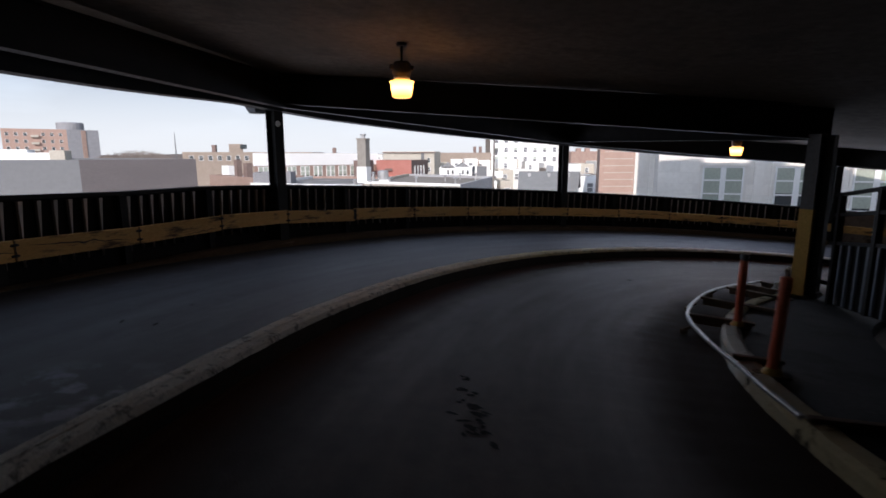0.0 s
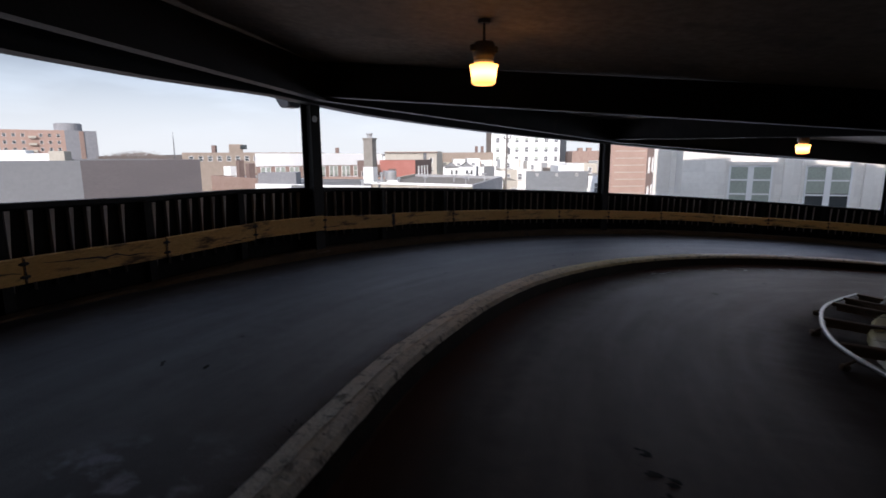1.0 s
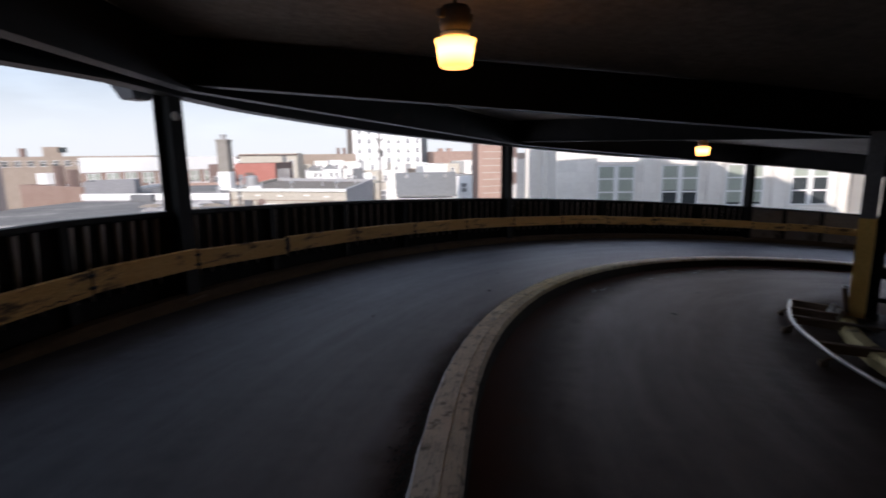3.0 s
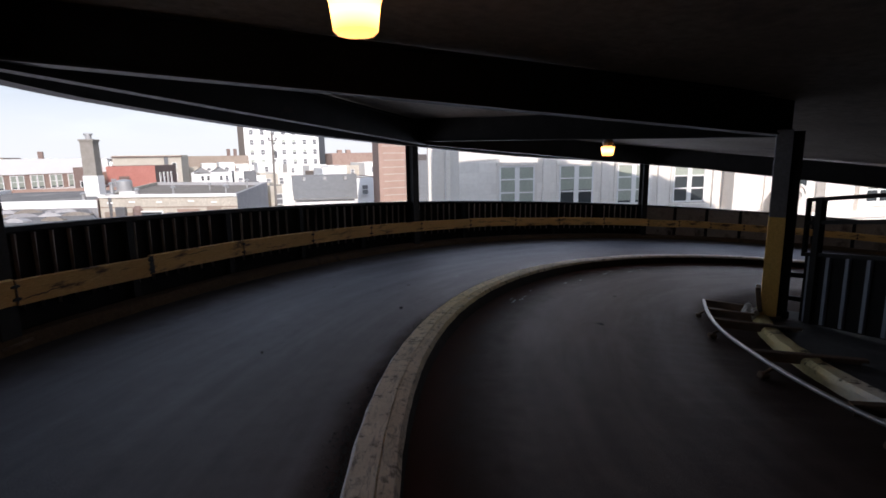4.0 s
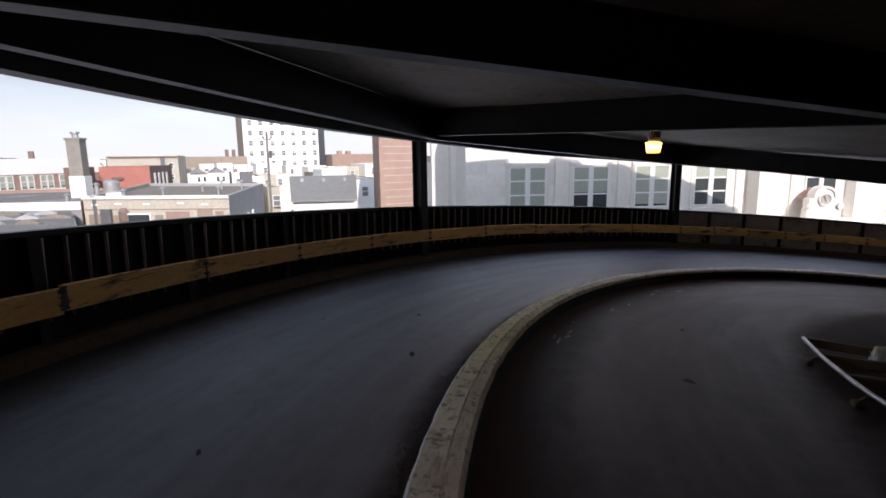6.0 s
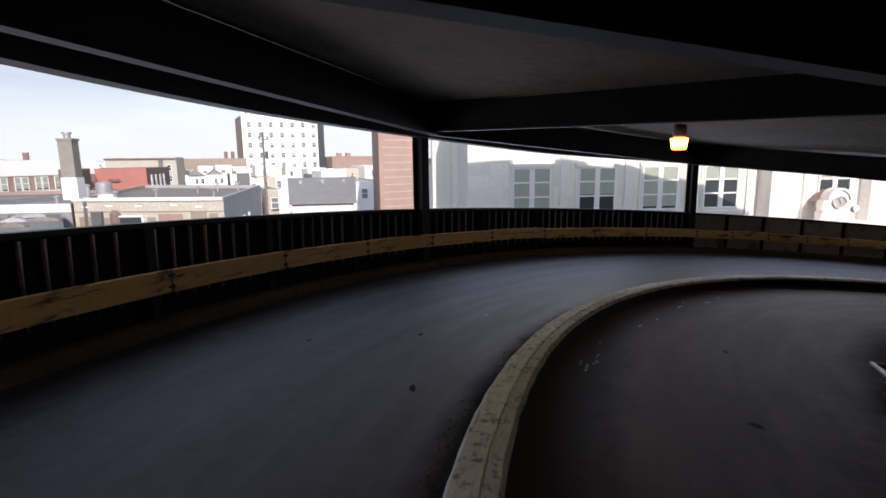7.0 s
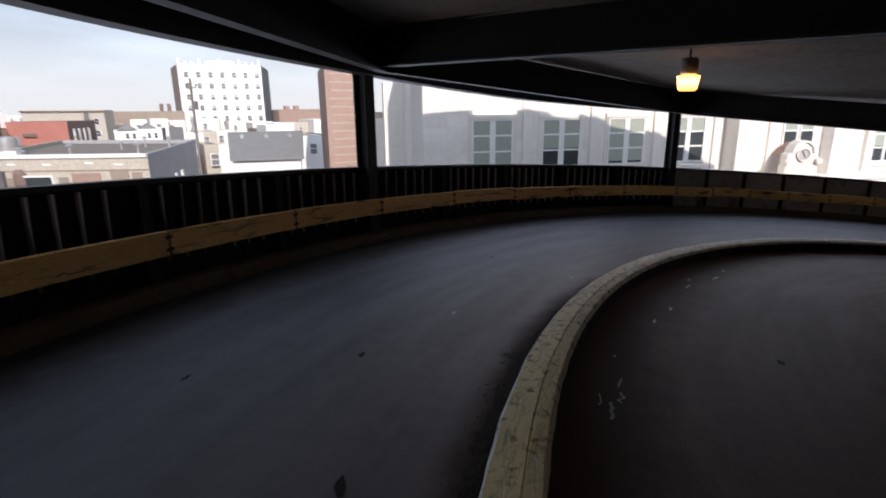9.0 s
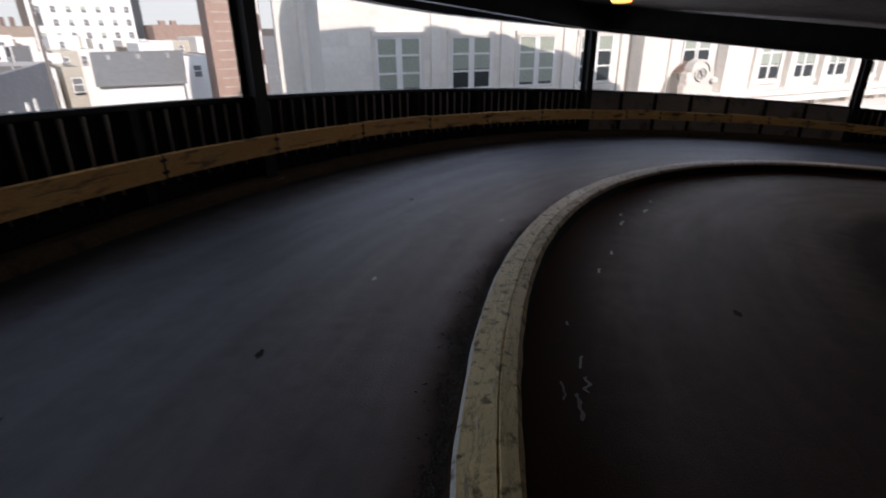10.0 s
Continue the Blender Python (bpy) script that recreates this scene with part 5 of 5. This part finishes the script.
for x, y, z, h in ((-2.2, 43.0, -0.1, 0.5), (0.2, 47.0, -0.1, 0.45), (1.6, 49.0, -0.1, 0.6), (-5.6, 42.3, -0.1, 0.9), (-4.2, 41.5, -0.1, 0.5),
                   (-7.2, 42.8, -1.0, 1.2), (-9.5, 44.5, -1.0, 0.6), (-0.4, 37.6, -1.8, 0.7), (-2.9, 38.6, -1.8, 0.5), (1.0, 42.0, -0.1, 0.5), (3.0, 48.5, -0.1, 0.6)):
    roof_vent(x, y, z, h, x > -3)
T = thing("roof_tank", (-5.2, 45.6, -0.1), "round galvanised tank on the flat roof", "tank")
part("plinth", box(B(), pose(-5.2, 45.6, -0.03), 1.3, 1.3, 0.3), WHITE_PAINT, T)
part("drum", lathe(B(), pose(-5.2, 45.6, 0.1), [(0.46, 0.0), (0.48, 0.06), (0.48, 0.7), (0.42, 0.78), (0.05, 0.85)], 28), ZINC, T, smooth=True)
A = thing("roof_unit", (-4.6, 41.6, -1.2), "dark roof machine with pipes at the parapet", "machine")
part("casing", box(B(), pose(-5.0, 40.5, -1.0, 0, 0, -28), 0.6, 0.5, 0.9, 0.05), GREY_STEEL, A)
part("fan_drum", lathe(B(), pose(-4.1, 40.1, -1.3), [(0.3, 0), (0.34, 0.1), (0.34, 0.6), (0.2, 0.8)], 16), BRICK_DARK, A)
part("duct", tube(B(), (-5.6, 40.9, -1.6), (-5.6, 40.9, 0.1), 0.12, n=14), GREY_STEEL, A)
part("duct_hood", lathe(B(), pose(-5.6, 40.9, 0.1), [(0.12, 0), (0.24, 0.05), (0.24, 0.16), (0.05, 0.22)], 14), ZINC, A)

# chimney
cs = thing("chimney", (-7.5, 50.0, STREET), "tall square chimney, tan brick above white paint", "chimney")
cmx = pose(-7.5, 50.0, 0, 0, 0, -18)
part("shaft", box(B(), cmx @ pose(0, 0, (1.15 + STREET) / 2), 1.0, 1.0, 1.15 - STREET), WHITE_PAINT, cs, "white painted shaft")
part("upper_shaft", box(B(), cmx @ pose(0, 0, 2.4), 0.88, 0.88, 2.5), GREY_BRICK, cs)
part("cap", box(B(), cmx @ pose(0, 0, 3.7), 1.0, 1.0, 0.14), GREY_BRICK, cs)
part("cowl", lathe(B(), cmx @ pose(0, 0, 3.77), [(0.2, 0), (0.22, 0.3), (0.3, 0.32), (0.3, 0.42), (0.05, 0.45)], 14), ZINC, cs)

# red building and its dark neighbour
# dark brick on the right side puts its lack of sun into the colour
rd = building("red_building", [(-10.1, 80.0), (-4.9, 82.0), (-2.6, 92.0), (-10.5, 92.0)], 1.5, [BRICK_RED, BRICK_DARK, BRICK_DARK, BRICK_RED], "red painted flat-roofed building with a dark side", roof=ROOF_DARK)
slab_on("door", rd, (-10.1, 80.0), (-4.9, 82.0), 0.4, 1.0, -2.0, 0.0, 0.05, DARK_WALL)
slab_on("awning", rd, (-10.1, 80.0), (-4.9, 82.0), 1.3, 2.4, -0.1, 0.25, 0.3, BRICK_DARK)
slab_on("hatch", rd, (-10.1, 80.0), (-4.9, 82.0), 0.9, 2.6, -2.0, -1.0, 0.6, BRICK_RED)
for k in range(4):
    put_window(rd, (-4.9, 82.0), (-2.6, 92.0), 1.6 + k * 1.8, -1.0, window_mesh(0.5, 1.6, 2), 0.03)
dk = building("dark_brick_house", [(-12.2, 72.0), (-10.6, 72.3), (-10.4, 79.0), (-11.9, 79.0)], 1.55, BRICK_DARK, "dark brick house behind the chimney")
put_window(dk, (-12.2, 72.0), (-10.6, 72.3), 0.5, -1.3, window_mesh(0.5, 1.4, 2), 0.03)
building("long_dark_roof", [(-6.0, 62.0), (4.5, 55.0), (6.0, 78.0), (-4.5, 81.0)], -1.6, DARK_WALL, "wide low building under a dark roof", roof=ROOF_DARK, parapet=0.1)
building("grey_bulkhead", [(3.7, 57.0), (4.75, 57.1), (4.9, 59.0), (3.8, 59.0)], 1.0, GREY_STUCCO, "grey plastered stair head on a roof")

# cream hall, white houses, long brick range
cr = building("cream_hall", [(-13.0, 115.0), (-1.9, 117.0), (-0.6, 128), (-13, 130)], 3.1, [CREAM, CREAM, BRICK, CREAM], "cream plastered hall with a dark eave", roof=ROOF_LIGHT)
slab_on("eave", cr, (-13.0, 115.0), (-1.9, 117.0), -0.2, 11.5, 2.75, 2.95, 0.3, BRICK_DARK)
slab_on("pilaster", cr, (-13.0, 115.0), (-1.9, 117.0), 8.3, 9.0, STREET, 2.8, 0.2, GREY_STUCCO)
for k in range(3):
    put_window(cr, (-13.0, 115.0), (-1.9, 117.0), 9.6, 0.6 - k * 2.0, window_mesh(0.8, 1.1), 0.03)
wh = building("white_row_house", [(-0.6, 91.0), (5.0, 90.0), (6.0, 99.0), (0, 100)], 0.25, [WHITE_PAINT, GREY_STUCCO, WHITE_PAINT, WHITE_PAINT], "white row of small gabled houses", roof=ROOF_LIGHT)
for s in (1.3, 2.1, 3.9, 4.7):
    put_window(wh, (-0.6, 91.0), (5.0, 90.0), s, -1.0, window_mesh(0.45, 0.75), 0.03)
for k in range(2):
    bm = B()
    x = 0.9 + k * 2.6
    vs = [bm.verts.new(v) for v in ((x - 1.2, 90.6, 0.2), (x + 1.2, 90.2, 0.2), (x, 90.4, 1.0), (x - 1.2, 97, 0.2), (x + 1.2, 97, 0.2), (x, 97, 1.0))]
    for f in ((0, 1, 2), (3, 5, 4), (0, 2, 5, 3), (1, 4, 5, 2), (0, 3, 4, 1)):
        bm.faces.new([vs[i] for i in f])
    part("gable_roof", bm, SHINGLE, wh)
lr = building("long_brick_range", [(-4.0, 146.0), (13.5, 147.0), (13.5, 160), (-4, 160)], 3.0, BRICK_TAN, "long tan brick range with chimneys")
for x in (9.0, 10.6):
    part("chimney", box(B(), pose(x, 150, 3.6), 0.8, 0.8, 2.2), BRICK_DARK, lr)
fr = building("far_brick_block", [(42.5, 176.0), (56, 172.0), (58, 190), (44, 192)], 3.5, BRICK, "far brown brick block beyond the tower")
for x in (46, 49):
    part("chimney", box(B(), pose(x, 180, 3.9), 1.5, 1.5, 1.4), BRICK, fr)


def low_range(name, rng, n, x0, x1, y0, y1, z, label):
    """Low roofs of the streets beyond, each a block of its own."""
    pal = [WHITE_PAINT, CREAM, WHITE_STONE, WHITE_PAINT, BRICK_TAN, WHITE_STONE]
    for k in range(n):
        r = random.Random(rng + k)
        x, y = x0 + (x1 - x0) * (k + 0.5) / n + r.uniform(-1.5, 1.5), r.uniform(y0, y1)
        w, d = (x1 - x0) / n * r.uniform(0.8, 1.2), r.uniform(6, 12)
        top = z + r.uniform(-0.7, 0.7)
        wall = pal[(k + rng) % len(pal)]
        bd = building(name, [(x - w / 2, y), (x + w / 2, y + r.uniform(-1, 1)), (x + w / 2, y + d), (x - w / 2, y + d)], top, wall, label, roof=[ROOF_LIGHT, ROOF_DARK, ROOF_LIGHT][k % 3])
        nw = max(1, int(w / 2.6))
        for j in range(nw):
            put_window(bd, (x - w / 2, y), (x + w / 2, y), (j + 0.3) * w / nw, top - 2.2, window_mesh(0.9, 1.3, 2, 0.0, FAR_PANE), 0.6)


low_range("town_house", 11, 6, 6.5, 24, 92, 118, -0.3, "low pale town house with a flat roof")
low_range("town_house", 41, 5, 8, 34, 132, 160, 0.9, "low pale town house with a flat roof")
low_range("shop_house", 71, 3, 5.6, 9.6, 66, 72, -1.2, "white shop house with a flat roof")
low_range("shop_house", 81, 2, 18.4, 24, 68, 74, -1.0, "white shop house with a flat roof")
low_range("town_house", 131, 5, 25, 43, 116, 132, 0.5, "low pale town house with a flat roof")
low_range("town_house", 151, 4, -3, 10, 122, 134, 0.9, "low pale town house with a flat roof")
low_range("far_house", 91, 7, -60, 40, 240, 300, 2.4, "far low brick house")

# white and brick building left of the chimney
wb0, wb1 = (-25.0, 69.8), (-10.35, 82.7)
wb = building("white_brick_hall", [wb0, wb1, (-12.0, 95), (-30, 90)], 2.5, BRICK, "brick hall with a white fascia over paired windows", roof=ROOF_LIGHT)
L_wb = 19.5
slab_on("fascia_board", wb, wb0, wb1, -0.1, L_wb + 0.1, 0.85, 2.55, 0.15, WHITE_PAINT)
for k in range(9):
    s = 0.5 + k * 2.02
    for e in (0.0, 0.72):
        put_window(wb, wb0, wb1, s + e, -0.75, window_mesh(0.66, 1.5, 2, 0.9), 0.03)
    put_window(wb, wb0, wb1, s + 0.2, -2.9, window_mesh(0.9, 1.0, 1, 0.9), 0.03)
slab_on("string_course", wb, wb0, wb1, 0, L_wb, -0.95, -0.8, 0.08, WHITE_PAINT)
part("flue", box(B(), pose(-16.5, 80.5, 2.9), 0.5, 0.5, 1.0), BRICK_DARK, wb)

# stucco warehouse and what stands on it
wc = building("stucco_warehouse", [(-40.0, 31.0), (-22.7, 32.9), (-18.3, 39.1), (-34, 62), (-42, 60)], 1.95, [GREY_STUCCO, PINK_STUCCO, PINK_STUCCO, GREY_STUCCO, GREY_STUCCO],
              "plain stucco warehouse, grey and mauve walls", roof=ROOF_DARK, parapet=0.1)
ru = thing("roof_shed", (-42, 50, 1.8), "white rooftop sheds and sheeting", "shed")
for x, y, w, h, m_ in ((-43.0, 50, 2.5, 0.95, GREY_STUCCO), (-40.2, 50, 2.2, 1.1, WHITE_PAINT), (-37.6, 49.5, 2.4, 0.8, WHITE_PAINT), (-35.4, 49, 1.2, 1.0, CREAM)):
    part("shed", box(B(), pose(x, y, 1.7 + h / 2, 0, 0, 20), w, 2.0, h, 0.06), m_, ru)
ap0, ap1, ap2 = (-192.5, 232.0), (-173.0, 245.0), (-164.5, 254.5)
# the right-hand walls are dark grey, with their shade in the colour
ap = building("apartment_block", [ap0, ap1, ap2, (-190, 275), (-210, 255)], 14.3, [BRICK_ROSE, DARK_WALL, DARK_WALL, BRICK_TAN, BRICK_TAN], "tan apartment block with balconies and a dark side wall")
for row in range(5):
    for col in range(7):
        if col != 3:
            put_window(ap, ap0, ap1, 1.2 + col * 3.2, 11.2 - row * 3.1, window_mesh(1.3, 1.5), 0.05)
    slab_on("balcony", ap, ap0, ap1, 10.2, 13.0, 10.6 - row * 3.1, 11.6 - row * 3.1, 1.2, CREAM)
slab_on("brick_strip", ap, ap1, ap2, 5.6, 7.4, STREET, 14.0, 0.3, BRICK)
part("penthouse", lathe(B(), pose(-176, 252, 14.2), [(5.5, 0), (5.5, 3.2), (5.0, 3.6), (0.5, 3.7)], 24), DARK_WALL, ap)
bg1 = building("beige_range", [(-66.0, 134.0), (-36.0, 146.0), (-36, 160), (-66, 160)], 3.2, BRICK_TAN, "long beige brick range with a taller block")
for k in range(9):
    put_window(bg1, (-66.0, 134.0), (-36.0, 146.0), 1.5 + k * 2.2, 1.0, window_mesh(1.1, 1.3), 0.05)
part("taller_block", box(B(), pose(-55.0, 141, 4.1, 0, 0, 20), 3.4, 4, 2.4), BRICK_TAN, bg1)
part("glazed_top", box(B(), pose(-53.0, 141, 4.6, 0, 0, 20), 1.6, 3.5, 1.1), PANE, bg1)
part("chimney", box(B(), pose(-59.5, 138, 3.8), 1.0, 1.0, 2.4), BRICK_DARK, bg1)
ob_ = building("orange_brick_shop", [(-32.0, 72.0), (-22.4, 62.0), (-18, 68), (-28, 82)], -0.35, BRICK, "orange brick shop with a cluttered pale roof", roof=ROOF_LIGHT)
part("roof_box", box(B(), pose(-28.5, 70.5, 0.3, 0, 0, -40), 1.8, 1.4, 1.2), WHITE_PAINT, ob_)
part("chimney_stack", box(B(), pose(-26.6, 68.4, 0.5, 0, 0, -40), 0.7, 0.7, 2.4), BRICK_DARK, ob_)
part("chimney_stack", box(B(), pose(-24.6, 66.4, 0.3, 0, 0, -40), 0.8, 0.8, 2.0), BRICK_DARK, ob_)
building("grey_panel_shed", [(-16.2, 44.8), (-13.4, 46.2), (-14, 50), (-17, 48.5)], 0.75, DARK_WALL, "dark grey windowless shed")
mast = thing("radio_mast", (-180, 357, STREET), "thin lattice radio mast far away", "mast")
for k in range(3):
    part("leg", tube(B(), (-180 + math.cos(k * 2.1) * 0.9, 357 + math.sin(k * 2.1) * 0.9, STREET), (-180, 357, 18.5), 0.16, 0.08, 6), GREY_STEEL, mast)

# utility pole
up = thing("utility_pole", (3.62, 38.4, STREET), "weathered timber utility pole with crossarms", "utility pole")
part("pole", tube(B(), (3.62, 38.4, STREET), (3.72, 38.4, 3.75), 0.12, 0.06, 14), WOOD_POLE, up)
for z, ln in ((3.3, 0.5),):
    part("crossarm", box(B(), pose(3.72, 38.25, z, 0, 0, 15), ln, 0.07, 0.07), WOOD_POLE, up)
    for e in (-0.45, 0.45):
        part("insulator", lathe(B(), pose(3.72 + e * ln, 38.25, z + 0.05), [(0.05, 0), (0.06, 0.08), (0.03, 0.14)], 8), GREY_STEEL, up)
part("transformer", lathe(B(), pose(3.85, 38.2, 2.2), [(0.08, 0), (0.09, 0.05), (0.09, 0.4), (0.05, 0.45)], 14), GREY_STEEL, up)

# bare far trees
bm = B()
rr = random.Random(9)
for k in range(900):
    az = radians(rr.choice((rr.uniform(-33, -27.5), rr.uniform(-33, -27.5), rr.uniform(-12, 20))))
    d = rr.uniform(270, 330)
    x, y = d * math.sin(az), d * math.cos(az)
    top = 2.1 + (3.2 * max(0.1, 1 - ((math.degrees(az) + 30.0) / 2.8) ** 2) if az < -0.4 else 1.0) * rr.uniform(0.5, 1.0)
    lean = rr.uniform(-1.6, 1.6)
    w = rr.uniform(0.05, 0.18)
    vs = [bm.verts.new(v) for v in ((x - w, y, STREET), (x + w, y, STREET), (x + lean, y, top))]
    bm.faces.new(vs)
    for j in range(3):
        z = top - rr.uniform(0.6, 3)
        q = [bm.verts.new(v) for v in ((x + lean * 0.7, y, z), (x + lean * 0.7, y + 0.1, z + 0.15), (x + lean + rr.uniform(-2, 2), y, z + rr.uniform(0.3, 1.5)))]
        bm.faces.new(q)
solid("far_woods", bm, TWIGS, "bare winter trees on the horizon", "trees", kind="stuff")
bm = B()
prev = None
for k in range(60):
    az = radians(-60 + k * 2.2)
    z = STREET + 18 + 6 * noise.noise(Vector((k * 0.35, 0, 0)))
    a, b = bm.verts.new((1500 * math.sin(az), 1500 * math.cos(az), STREET)), bm.verts.new((1700 * math.sin(az), 1700 * math.cos(az), z))
    if prev:
        bm.faces.new((prev[0], a, b, prev[1]))
    prev = (a, b)
solid("backdrop", bm, TWIGS, "low wooded hills at the horizon", "hills", kind="structure")
